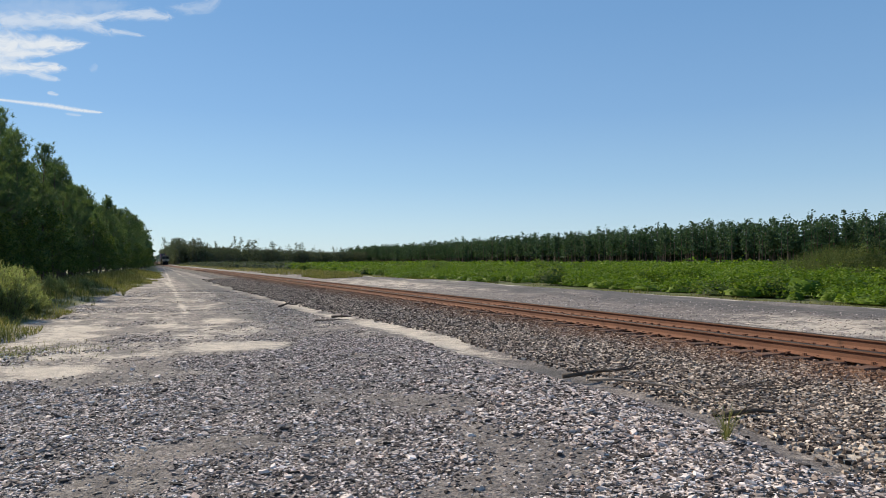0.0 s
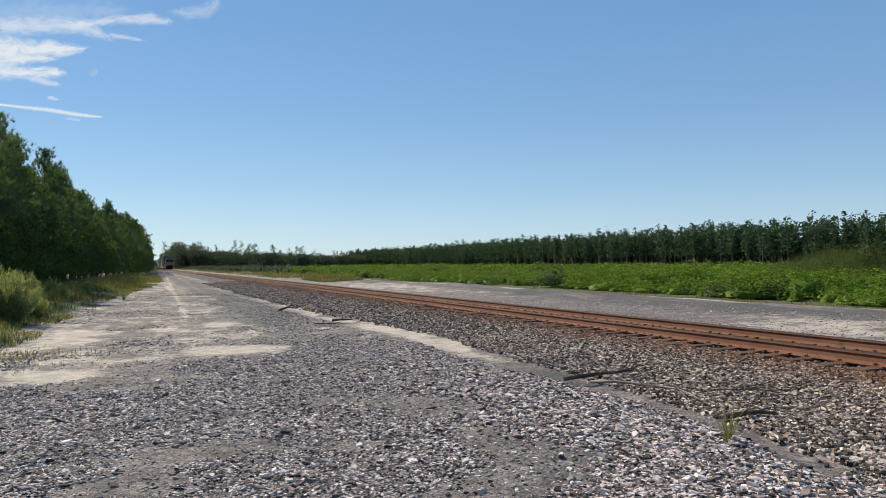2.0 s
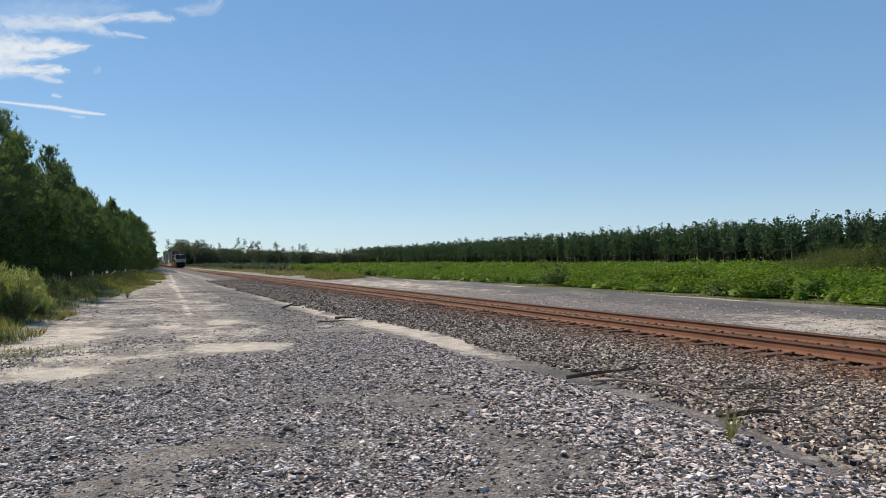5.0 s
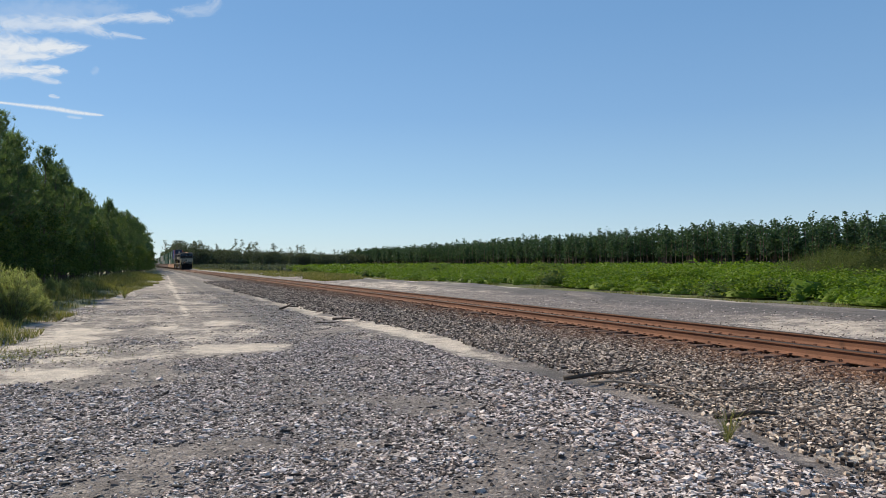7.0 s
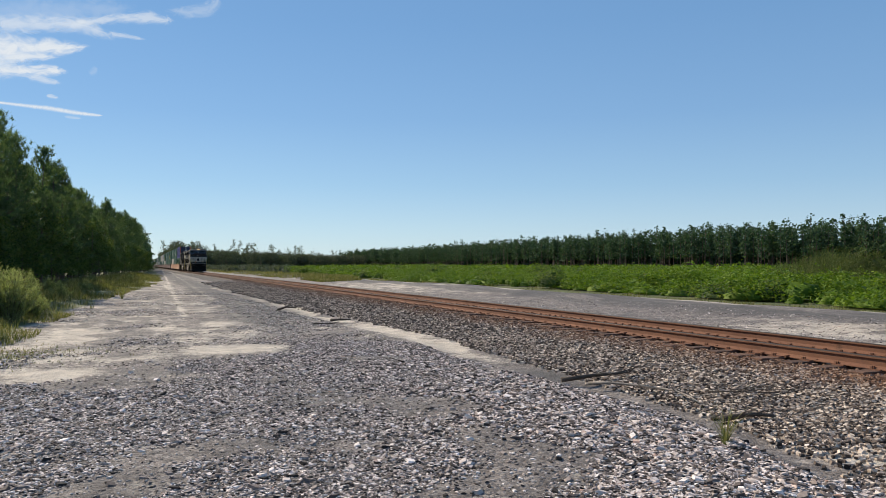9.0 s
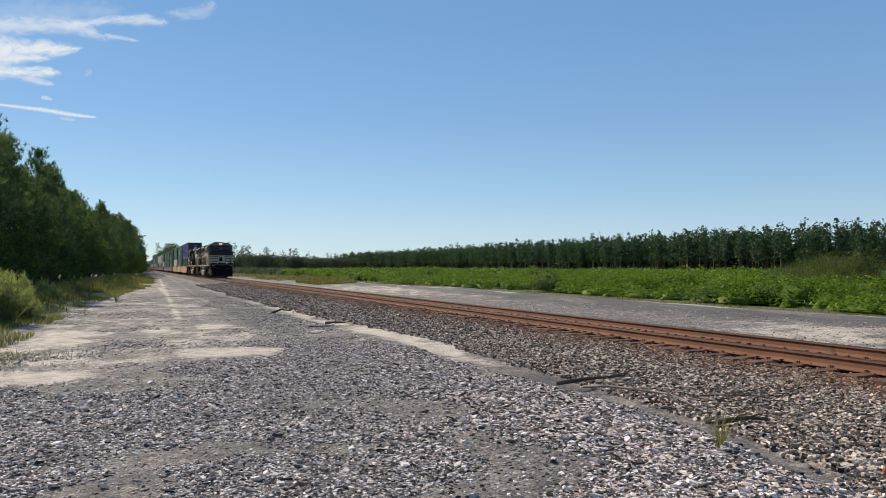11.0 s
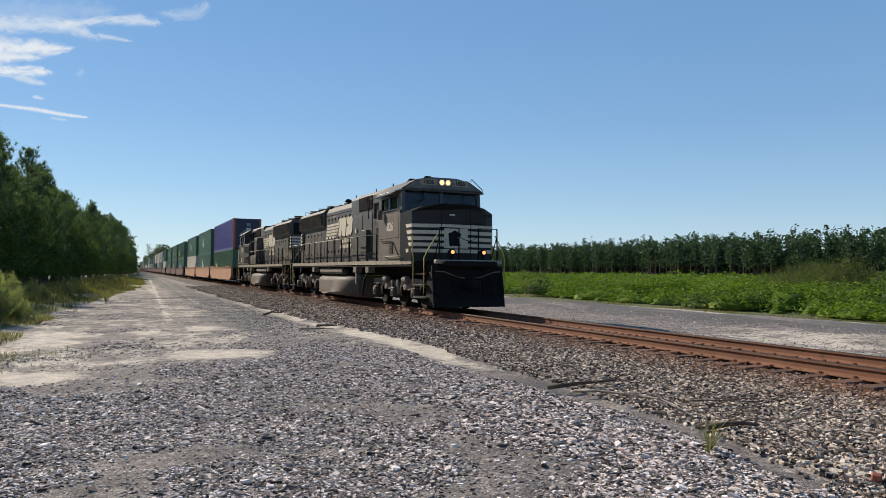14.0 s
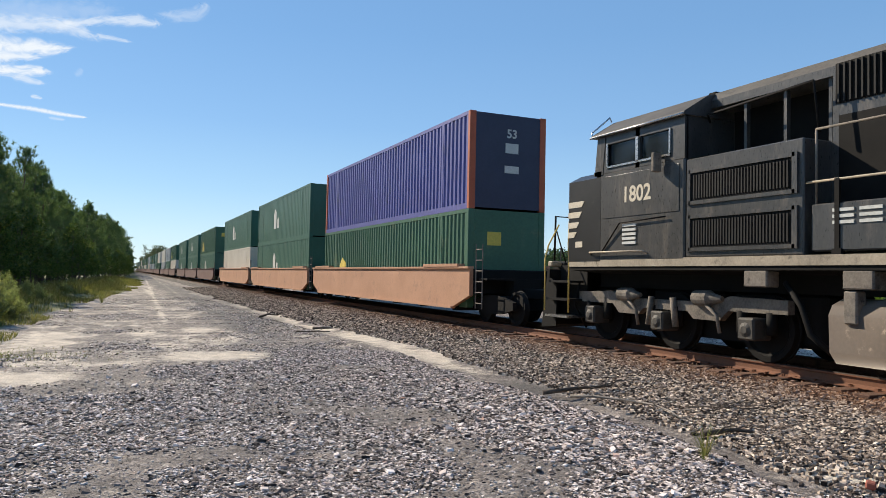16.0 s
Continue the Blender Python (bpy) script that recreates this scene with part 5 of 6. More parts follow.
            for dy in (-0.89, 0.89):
                part("wheel", lathe(bmesh.new(), (side * 0.76, y + dy, 0.457), [(-0.07 * side, 0.485), (-0.03 * side, 0.46), (0.06 * side, 0.455), (0.06 * side, 0.38), (0.02 * side, 0.34), (0.02 * side, 0.12)], "x", 18), NEAR_BLACK, bogie)
    for y0, y1 in ((0.0, 1.3), (60.2, 63.0)):
        part("coupler", box(bmesh.new(), -0.16, 0.16, y0, y1, 0.70, 0.98, 0.03), NEAR_BLACK, car)
    return car


FIRST_BOX, CAR_PITCH, WELL_PITCH = 49.12, 63.0, 19.55
tan_car = well_car(SALMON, "faded salmon articulated well car carrying stacked containers")
brown_car = well_car(MAROON, "dark brown articulated well car carrying stacked containers")
cars = [tan_car, brown_car] + [copy_thing(brown_car, Matrix()) for k in range(7)]
for k, car in enumerate(cars):
    MOVERS.append((car, FIRST_BOX - 2.45 + CAR_PITCH * k, 0))
LOADS = [("bright green", "blue"), ("green", "green"), ("white", "green"), ("green", "bright green"), ("green", "green"), ("green", "green"), ("white", "bright green"), ("green", "grey"), ("grey", "white")]
masters = {c: container(c, ORANGE if c == "blue" else None, c in ("blue", "bright green", "grey")) for c in BOX_PAINT}
emblem(masters["green"], PALE, 9.3, 0.9, 1.7, 1.3)
for x, z in ((0.75, 2.35),):
    part("end_emblem", lathe(bmesh.new(), (x, 0.014, z), [(-0.004, 0.22), (0.004, 0.22)], "y", 16), PALE, masters["green"], "round pale patch")
emblem(masters["bright green"], YELLOW, 12.5, 0.45, 1.9, 1.2)
emblem(masters["grey"], NAVY, 8.0, 1.0, 2.4, 0.9)
lettering("length_mark", "53", 0.36, PALE, masters["blue"], pose(0.12, 0.016, 2.30, 90, 0, 0))["label"] = "white length figures"
for z0, z1, w in ((1.72, 2.02, 0.22), (1.12, 1.34, 0.24)):
    part("placard", box(bmesh.new(), 0.12 - w, 0.12 + w, 0.008, 0.019, z0, z1), PALE, masters["blue"], "pale placard")
part("end_patch", box(bmesh.new(), -0.66, -0.20, 0.008, 0.019, 1.84, 2.24), YELLOW, masters["bright green"], "yellow outlined patch")
used = set()
for k in range(27):
    pair = LOADS[k] if k < len(LOADS) else (random.choice(["green", "white", "grey", "bright green"]), random.choice(["green", "grey", "white", "green", "bright green"]))
    at = FIRST_BOX + CAR_PITCH * (k // 3) + WELL_PITCH * (k % 3)
    for level, colour in enumerate(pair):
        ob = copy_thing(masters[colour], Matrix()) if colour in used else masters[colour]
        used.add(colour)
        MOVERS.append((ob, at, 0, 0.385 + level * 2.90))


# ---- plants ----
def fans(centres, outward, count, length, width, r):
    """Tufts: at each centre a few narrow blades spread about its outward direction."""
    n = len(centres)
    d = outward[:, None, :] * 0.55 + r.normal(size=(n, count, 3)) * 0.62
    d /= np.linalg.norm(d, axis=-1, keepdims=True)
    side = np.cross(d, r.normal(size=(n, count, 3)))
    side /= np.linalg.norm(side, axis=-1, keepdims=True) + 1e-6
    L = length * (0.7 + 0.6 * r.random((n, count, 1)))
    base = centres[:, None, :] - d * L * 0.25
    v = np.stack([base - side * width * 0.5, base + side * width * 0.5, base + d * L], -2).reshape(-1, 3)
    return v, np.arange(len(v)).reshape(-1, 3)


def leaf_quads(centres, size, r, droop=0.0, level=0.0):
    """Loose leaves: small bent diamonds turned by chance."""
    n = len(centres)
    a = r.normal(size=(n, 3))
    a[:, 2] = a[:, 2] * 0.6 - droop
    a[:, 2] *= 1.0 - level
    a /= np.linalg.norm(a, axis=1, keepdims=True)
    b = np.cross(a, r.normal(size=(n, 3)) + (0, 0, 3.0 * level))
    b /= np.linalg.norm(b, axis=1, keepdims=True) + 1e-6
    s = (size * (0.6 + 0.8 * r.random(n)))[:, None]
    v = np.stack([centres - a * s * 0.5, centres + b * s * 0.36, centres + a * s * 0.6, centres - b * s * 0.36], 1).reshape(-1, 3)
    return v, np.arange(len(v)).reshape(-1, 4)


def limbs(bm, r, height, radius, low, count, reach, taper=0.6, rise=0.5):
    """A leaning tapered trunk with limbs; gives the limbs' ends."""
    lean = r.normal(size=2) * height * 0.015
    spine = [Vector((lean[0] * t * t, lean[1] * t * t, height * t)) for t in (0, 0.08, 0.3, 0.55, 0.8, 0.97)]
    rod(bm, [(0, 0, -0.3)] + spine, radius, 8, radius * 0.12)
    ends = []
    for i in range(count):
        t = low + (0.98 - low) * (i + r.random()) / count
        a = r.random() * math.tau
        out = reach * (1.02 - t) ** taper * (0.65 + 0.6 * r.random()) + 0.25
        p = Vector((lean[0] * t * t, lean[1] * t * t, height * t))
        q = p + Vector((math.cos(a) * out, math.sin(a) * out, out * (0.15 + rise * t)))
        rod(bm, [p, p.lerp(q, 0.55) + Vector((0, 0, -0.04 * out)), q], max(0.012, radius * 0.22 * (1.1 - t)), 4, 0.008)
        ends.append((p, q))
    return ends


def pine(seed, height, low, reach, words, tufts=8, tuft=0.50, blade=0.040, blades=17):
    r = np.random.default_rng(seed)
    tree = tagged(new("pine_tree"), words, "tree", "pines along the forest edge")
    bm = bmesh.new()
    ends = limbs(bm, r, height, 0.013 * height, low, int(4.6 * height), reach * 0.95, 0.72, 1.5)
    part("trunk", bm, BARK, tree, "straight scaly brown trunk with thin limbs")
    c, o = [], []
    for p, q in ends:
        for k in range(tufts):
            t = 0.35 + 0.7 * (k + r.random()) / tufts
            at = p.lerp(q, min(t, 1.04))
            c.append(np.array(at[:]) + r.normal(size=3) * 0.16)
            o.append(np.array((q - p).normalized()[:]) * 0.8 + (0, 0, 1.1))
    for k in range(12):
        c.append(np.array((0, 0, height * (0.93 + 0.075 * r.random()))) + r.normal(size=3) * (0.10, 0.10, 0.05))
        o.append(np.array((0, 0, 1.0)))
    raw("crown", *fans(np.array(c), np.array(o), blades, tuft, blade, r), NEEDLES, parent=tree)["label"] = "dark green needle tufts, ragged outline"
    return tree


def leafy(seed, height, spread, name, words, category, material, leaves=2600, size=0.17, low=0.12):
    r = np.random.default_rng(seed)
    tree = tagged(new(name), words, category, "leafy trees and shrubs along the forest edge")
    bm = bmesh.new()
    ends = limbs(bm, r, height * 0.9, 0.014 * height + 0.015, low, 26, spread)
    part("trunk", bm, BARK, tree, "crooked grey-brown trunk with limbs")
    lobes = np.array([np.array(p.lerp(q, 0.5 + 0.6 * r.random())[:]) + r.normal(size=3) * 0.2 for p, q in ends for k in range(2)])
    rad = spread * (0.16 + 0.16 * r.random(len(lobes)))
    pick = r.integers(0, len(lobes), leaves)
    d = r.normal(size=(leaves, 3))
    d /= np.linalg.norm(d, axis=1, keepdims=True)
    at = lobes[pick] + d * (rad[pick] * (0.55 + 0.5 * r.random(leaves)))[:, None] * (1, 1, 0.8)
    at[:, 2] = np.maximum(at[:, 2], 0.05)
    raw("crown", *leaf_quads(at, size, r, 0.3), material, parent=tree)["label"] = "uneven leafy crown with gaps"
    return tree


def feathery(seed, height, spread, words, count=70):
    """A shrub of many leaning stems, feathered with thin leaves."""
    r = np.random.default_rng(seed)
    bush = tagged(new("shrub"), words, "shrub", "leafy trees and shrubs along the forest edge")
    bm, c, o = bmesh.new(), [], []
    for k in range(count):
        a, out, h = r.random() * math.tau, spread * r.random() ** 0.7, height * (0.55 + 0.5 * r.random())
        h *= 1.0 - 0.35 * (out / spread) ** 2
        p, q, e = Vector((0.12 * math.cos(a), 0.12 * math.sin(a), -0.05)), Vector((0.55 * out * math.cos(a), 0.55 * out * math.sin(a), 0.6 * h)), Vector((out * math.cos(a), out * math.sin(a), h))
        rod(bm, [p, q, e], 0.008, 4, 0.003)
        for j in range(16):
            t = 0.15 + 0.85 * (j + r.random()) / 16
            at = p.lerp(q, t / 0.6) if t < 0.6 else q.lerp(e, (t - 0.6) / 0.4)
            c.append(np.array(at[:]) + r.normal(size=3) * 0.03)
            o.append(np.array((e - q).normalized()[:]) * 1.5)
    part("woody_base", bm, BARK, bush, "thin brown stems")
    raw("foliage", *fans(np.array(c), np.array(o), 5, 0.20, 0.022, r), SAGE, parent=bush)["label"] = "fine feathery grey-green leaves"
    return bush


def forest_line(y):
    """Where the tall pines stand."""
    return np.interp(y, [20, 40, 60, 85, 120, 190, 420], [-12.0, -10.6, -9.4, -8.2, -6.2, -0.6, 2.0])


DARK_PINE = "dark green young pine with a ragged crown at the forest edge"
pines = [pine(11, 12.2, 0.08, 2.6, DARK_PINE), pine(12, 13.0, 0.12, 2.3, DARK_PINE), pine(13, 11.2, 0.06, 2.7, DARK_PINE), pine(14, 12.6, 0.16, 2.5, DARK_PINE)]
oaks = [leafy(21, 6.4, 2.2, "broadleaf_tree", "leafy dark green broadleaf tree below the pines", "tree", LEAVES), leafy(22, 4.6, 1.9, "broadleaf_tree", "leafy dark green broadleaf tree below the pines", "tree", LEAVES, 2200), leafy(23, 7.6, 2.3, "broadleaf_tree", "tall leafy yellow-green tree below the pines", "tree", LEAVES, 2800)]
shrubs = [feathery(31, 1.8, 0.95, "feathery grey-green shrub in the grass verge"), feathery(32, 1.25, 0.8, "low grey-green shrub in the grass verge", 46)]
taken = {}


def plant(ob, x, y, size):
    m = pose(x, y, float(ground_z(np.array([x]), np.array([y]))[0]) - 0.03, 0, 0, random.uniform(0, 360)) @ Matrix.Diagonal((size, size, size, 1))
    if ob.name in taken:
        o = copy_thing(ob, Matrix())
        o.scale = (size, size, size)
        o.matrix_basis = m
    else:
        taken[ob.name] = True
        ob.matrix_basis = m


y = 33.0
while y < 215:
    for row, back in enumerate((0.0, 3.2, 6.8, 11.0)):
        if row > 1 and y > 130:
            continue
        yy = y + random.uniform(-1.2, 1.2)
        plant(random.choice(pines), float(forest_line(yy)) - back + random.uniform(-1.0, 1.0), yy, random.uniform(0.75, 0.95))
    y += 1.75 + 0.009 * y
plant(oaks[1], -5.5, 22.2, 0.74)
y = 28.0
while y < 205:
    edge, line = float(verge(np.array([y]))[0]), float(forest_line(y))
    plant(random.choice(oaks), min(line + random.uniform(0.8, 2.6), edge - 1.0), y + random.uniform(-1, 1), random.uniform(0.6, 0.95))
    if y < 120:
        plant(random.choice(oaks[:2]), line + random.uniform(-2.2, 0.6), y + random.uniform(-1, 1), random.uniform(0.7, 1.0))
    y += 2.0 + 0.016 * y
for x, y, s in ((-3.55, 24.3, 0.86), (-4.1, 25.3, 0.90), (-3.2, 26.0, 0.75), (-4.7, 26.6, 0.95), (-3.9, 28.6, 0.85), (-5.2, 25.5, 1.05), (-4.6, 27.5, 0.95), (-6.3, 29, 1.1), (-5.4, 31.5, 0.9), (-7.0, 33, 1.0), (-4.4, 35, 0.6), (-3.6, 39, 0.7), (-4.6, 44, 0.8), (-3.2, 49, 0.6), (-3.6, 62, 0.7), (-1.2, 82, 0.6)):
    plant(shrubs[0] if s > 0.82 else shrubs[1], x, y, s)


def blades(name, xs, ys, heights, width, material, label, category, lean=0.35, zs=None):
    """Grass: one bent blade at each place."""
    n = len(xs)
    r = rng
    a = r.random(n) * math.tau
    b = a + r.normal(size=n) * 0.8
    d, s = np.stack([np.cos(b), np.sin(b)], -1) * (lean * heights * (0.3 + r.random(n)))[:, None], np.stack([-np.sin(a), np.cos(a)], -1) * (width * (0.6 + 0.8 * r.random(n)))[:, None]
    z = (ground_z(xs, ys) if zs is None else zs) - 0.02
    p = np.stack([xs, ys], -1)
    rows = [np.c_[p - s, z], np.c_[p + s, z], np.c_[p + d * 0.35 + s * 0.7, z + heights * 0.6], np.c_[p + d * 0.35 - s * 0.7, z + heights * 0.6], np.c_[p + d, z + heights], np.c_[p + d * 0.99 + s * 0.08, z + heights * 0.99]]
    v = np.stack(rows, 1).reshape(-1, 3)
    i = np.arange(n)[:, None] * 6
    f = np.concatenate([i + np.array([0, 1, 2, 3]), i + np.array([3, 2, 5, 4])])
    return raw(name, v, f, material, label, category, "stuff")


# verge of tall grass and dry stalks
n = 52000
ys = 13 + 110 * rng.random(n) ** 1.9
off = rng.random(n) ** 1.3 * 5.5
xs = verge(ys) - off + 0.35
keep = clouded(xs, ys, 2.2, 71) + 0.10 * off > 0.47 + 0.15 * rng.random(n)
xs, ys, off = xs[keep], ys[keep], off[keep]
n = 1500
xs, ys, off = np.r_[xs, -2.6 + 0.9 * rng.normal(size=n)], np.r_[ys, 15.6 + 0.9 * rng.normal(size=n)], np.r_[off, -1 * np.ones(n)]
blades("tall_grass", xs, ys, np.where(off < 0, 0.03 + 0.06 * rng.random(len(xs)), 0.08 + 0.17 * np.clip(off, 0, 4.0) * rng.random(len(xs)) + 0.10 * rng.random(len(xs))), 0.0035 + 0.0002 * ys, STRAW, "yellow-green grass and dry stalks along the verge", "grass", 0.6)
# far verge
n = 22000
ys = 4 + 150 * rng.random(n) ** 1.5
xs = 23.3 + 3.2 * rng.random(n) ** 1.1 + (clouded(ys * 0, ys, 6.0, 77) - 0.5) * 3.0
keep = clouded(xs, ys, 2.6, 76) > 0.42 + 0.2 * rng.random(n)
xs, ys = xs[keep], ys[keep]
n = len(xs)
blades("tall_grass", xs, ys, 0.04 + 0.34 * rng.random(n) * sstep(clouded(xs, ys, 3.0, 78), 0.45, 0.75), 0.012, STRAW, "yellow-green grass below the vine thicket", "grass")

# thicket of vines and brambles over the field, in three depths
def thicket(name, x0, x1, y0, y1, mounds, leaves, size, tall, seed, label, foliage=VINE, girth=1.0, dry=False):
    """Rounded bushes grown into one another: leaves on the shells of many low mounds; dry: on the drier side, along the track."""
    r = np.random.default_rng(seed)
    mx, my = x0 + (x1 - x0) * r.random(mounds) ** 1.25, y0 + (y1 - y0) * r.random(mounds)
    mx = mx + 4.0 * lattice(my * 0, my, 7.0, seed + 3) * (mx < x0 + 8)
    side_of = (mx > 0.2 * my - 2) != dry
    mx, my = mx[side_of], my[side_of]
    mounds = len(mx)
    big = r.random(mounds) ** 2.2
    mr = (0.45 + 1.3 * big) * girth
    swell = sstep(clouded(mx, my, 9.0, seed), 0.3, 0.7)
    mh = tall * (0.30 + 0.30 * big + 0.45 * swell + 0.35 * r.random(mounds) ** 2) * (0.55 + 0.45 * sstep(mx, x0, x0 + 4))
    share = mr * (mr + mh) / np.sum(mr * (mr + mh))
    own = r.choice(mounds, leaves, p=share)
    dome = np.stack([mx, my, mr, mh], -1)
    mx, my, mr, mh = mx[own], my[own], mr[own], mh[own]
    d = r.normal(size=(leaves, 3))
    d /= np.linalg.norm(d, axis=1, keepdims=True)
    d[:, 2] = np.abs(d[:, 2])
    th = np.arctan2(d[:, 1], d[:, 0])
    lump = (1 + 0.22 * np.sin(3 * th + mx * 9) + 0.16 * np.sin(5 * d[:, 2] * 2 + 7 * th + my * 5)) * (0.80 + 0.25 * r.random(leaves))
    px, py = mx + d[:, 0] * mr * lump, my + d[:, 1] * mr * lump
    pz = 0.25 * mh + mh * (d[:, 2] * lump) * (0.72 + 0.45 * clouded(px, py, 0.8, seed + 5))
    at = np.stack([px, py, pz + ground_z(px, py)], -1)
    v, f = leaf_quads(at, size, r, 0.1, 0.5)
    # the dense inside of each bush: a crumpled dome
    m, rings, sides = len(dome), 4 if size < 0.2 else 2, 9 if size < 0.2 else 7
    up = np.linspace(0, math.pi / 2, rings + 1)[None, :, None]
    round_ = (np.arange(sides) * math.tau / sides)[None, None, :]
    jag = 0.50 + 0.26 * r.random((m, rings + 1, sides))
    cx, cy, cr, ch = (dome[:, i][:, None, None] for i in range(4))
    dx, dy = cx + np.cos(up) * np.cos(round_) * cr * jag, cy + np.cos(up) * np.sin(round_) * cr * jag
    dv = np.stack([dx, dy, ground_z(dx, dy) - 0.05 + (0.2 + np.sin(up) * jag) * ch], -1).reshape(-1, 3)
    i = np.arange(m * (rings + 1) * sides).reshape(m, rings + 1, sides)
    n = np.roll(i, -1, 2)
    df = np.stack([i[:, :-1], n[:, :-1], n[:, 1:], i[:, 1:]], -1).reshape(-1, 4) + len(v)
    v, f = np.concatenate([v, dv]), np.concatenate([f, df])
    return raw(name, v, f, foliage, label, "brush", "stuff")


thicket("vine_thicket", 24.8, 60, 2, 90, 1500, 330000, 0.135, 0.95, 81, "bright green vines and brambles covering the field")
thicket("vine_thicket", 50, 205, 10, 330, 3600, 110000, 0.42, 1.15, 83, "bright green vines and brambles covering the field", VINE, 1.8)
thicket("vine_thicket", 26, 60, 90, 210, 900, 60000, 0.30, 1.0, 85, "bright green vines and brambles covering the field", VINE, 1.3)
# Darker bushes added: their colour stands in for shaded hollows in the thicket.
thicket("bramble", 25.5, 90, 2, 150, 170, 60000, 0.13, 1.25, 87, "darker green bushes that stand for shaded hollows among the vines", LEAVES, 1.0)
# taller weedy stand at the near end of the field
thicket("tall_weeds", 44, 52, 32.5, 40.5, 44, 36000, 0.10, 1.9, 89, "tall feathery green weeds above the vines", WEEDS, 1.0)
n = 11000
xs, ys = 47 + rng.normal(size=n) * 2.6, 37 + rng.normal(size=n) * 3.0
blades("tall_weeds", xs, ys, 1.0 + 2.1 * rng.random(n) * np.exp(-((xs - 47) / 4) ** 2 - ((ys - 37) / 5) ** 2) * (0.4 + clouded(xs, ys, 3.0, 79)), 0.011, WEEDS, "tall feathery green weed stalks above the vines", "weeds", 0.3)
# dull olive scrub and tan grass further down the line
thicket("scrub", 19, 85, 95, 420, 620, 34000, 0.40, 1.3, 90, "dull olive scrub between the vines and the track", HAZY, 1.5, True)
n = 26000
ys = 70 + 350 * rng.random(n) ** 1.3
xs = 16.5 + (4.0 + 0.19 * (ys - 70)) * rng.random(n) ** 1.3
keep = clouded(xs, ys, 7.0, 88) > 0.38
xs, ys = xs[keep], ys[keep]
blades("dry_grass", xs, ys, 0.15 + 0.75 * rng.random(len(xs)) * clouded(xs, ys, 8.0, 88), 0.04, STRAW, "dry tan grass beside the track far off", "grass", 0.7)


# ---- far woods: one planted stand behind the field, and mixed woods at the end of the line ----
def woods(name, xs, ys, heights, crown_low, label, seed, puffs=46, size=1.0, wide=1.7, foliage=FAR_NEEDLES):
    r = np.random.default_rng(seed)
    n = len(xs)
    z0 = ground_z(xs, ys) - 0.3
    # trunks: five-sided tapered shafts
    a = np.arange(5) * math.tau / 5
    ring = np.stack([np.cos(a), np.sin(a)], -1)
    low, top = ring[None] * (0.11 + 0.004 * heights)[:, None, None], ring[None] * 0.05
    lean = r.normal(size=(n, 1, 2)) * 0.25
    base = np.stack([xs, ys], -1)[:, None]
    v = np.concatenate([np.concatenate([base + low, np.repeat(z0[:, None, None], 5, 1)], -1), np.concatenate([base + lean + top, np.repeat((z0 + heights * 0.97)[:, None, None], 5, 1)], -1)], 1)
    f = np.array([[k, (k + 1) % 5, 5 + (k + 1) % 5, 5 + k] for k in range(5)])
    raw(name + "_trunks", v.reshape(-1, 3), (f[None] + (np.arange(n) * 10)[:, None, None]).reshape(-1, 4), BARK, label + ", bare trunks", "trees", "stuff")
    # crowns: clumps of leaf-like scraps at the ends of unseen boughs
    boughs = 13
    girth = wide * (0.7 + 0.6 * r.random((n, 1)))
    bt = crown_low + (1.0 - crown_low) * (np.arange(boughs) + r.random((n, boughs))) / boughs
    taper = np.sqrt(np.clip((1.05 - bt) / (1.05 - crown_low), 0, 1)) * np.clip((bt - crown_low) / 0.16 + 0.35, 0, 1)
    bth = r.random((n, boughs)) * math.tau
    brad = girth * taper * (0.15 + 0.85 * r.random((n, boughs)))
    own = r.integers(0, boughs, (n, puffs))
    pick = lambda values: np.take_along_axis(values, own, 1)
    ball = r.normal(size=(n, puffs, 3)) * (girth * 0.23)[:, :, None] * np.array((1.0, 1.0, 0.7))
    t = pick(bt)
    at = np.stack([xs[:, None] + lean[:, :, 0] * t + np.cos(pick(bth)) * pick(brad) + ball[..., 0], ys[:, None] + lean[:, :, 1] * t + np.sin(pick(bth)) * pick(brad) + ball[..., 1], z0[:, None] + heights[:, None] * t + ball[..., 2]], -1).reshape(-1, 3)
    raw(name, *leaf_quads(at, size, r), foliage, label, "trees", "stuff")


r = np.random.default_rng(91)
ys = np.concatenate([np.arange(40, 760, 3.0) for k in range(7)])
xs = np.concatenate([np.full(len(np.arange(40, 760, 3.0)), 200.0 + 4.0 * k) for k in range(7)])
xs, ys = xs + r.normal(size=len(xs)) * 2.4, ys + r.normal(size=len(ys)) * 2.6
hs = 13.6 + 1.5 * r.normal(size=len(xs)).clip(-2, 2.2) + 3.4 * clouded(xs, ys, 22, 93)
woods("pine_wood", xs, ys, hs, 0.33, "planted stand of tall dark green pines behind the field", 92, 190, 0.72, 2.5)
m = 1250
xs, ys = 212 + 16 * r.random(m), 40 + 630 * r.random(m)
woods("understory", xs, ys, 8.0 + 4.0 * r.random(m), 0.02, "dark undergrowth inside the pine stand", 94, 56, 1.5, 2.6)
m = 900
ts = r.random(m)
xs = np.interp(ts, [0, 0.15, 0.35, 0.6, 1.0], [17, 30, 60, 118, 215]) + r.random(m) * 10
ys = np.interp(ts, [0, 0.15, 0.35, 0.6, 1.0], [450, 440, 500, 590, 680]) + r.random(m) * 45
hs = 8.5 + 3.0 * r.random(m) + (r.random(m) < 0.06) * 5.0 * r.random(m)
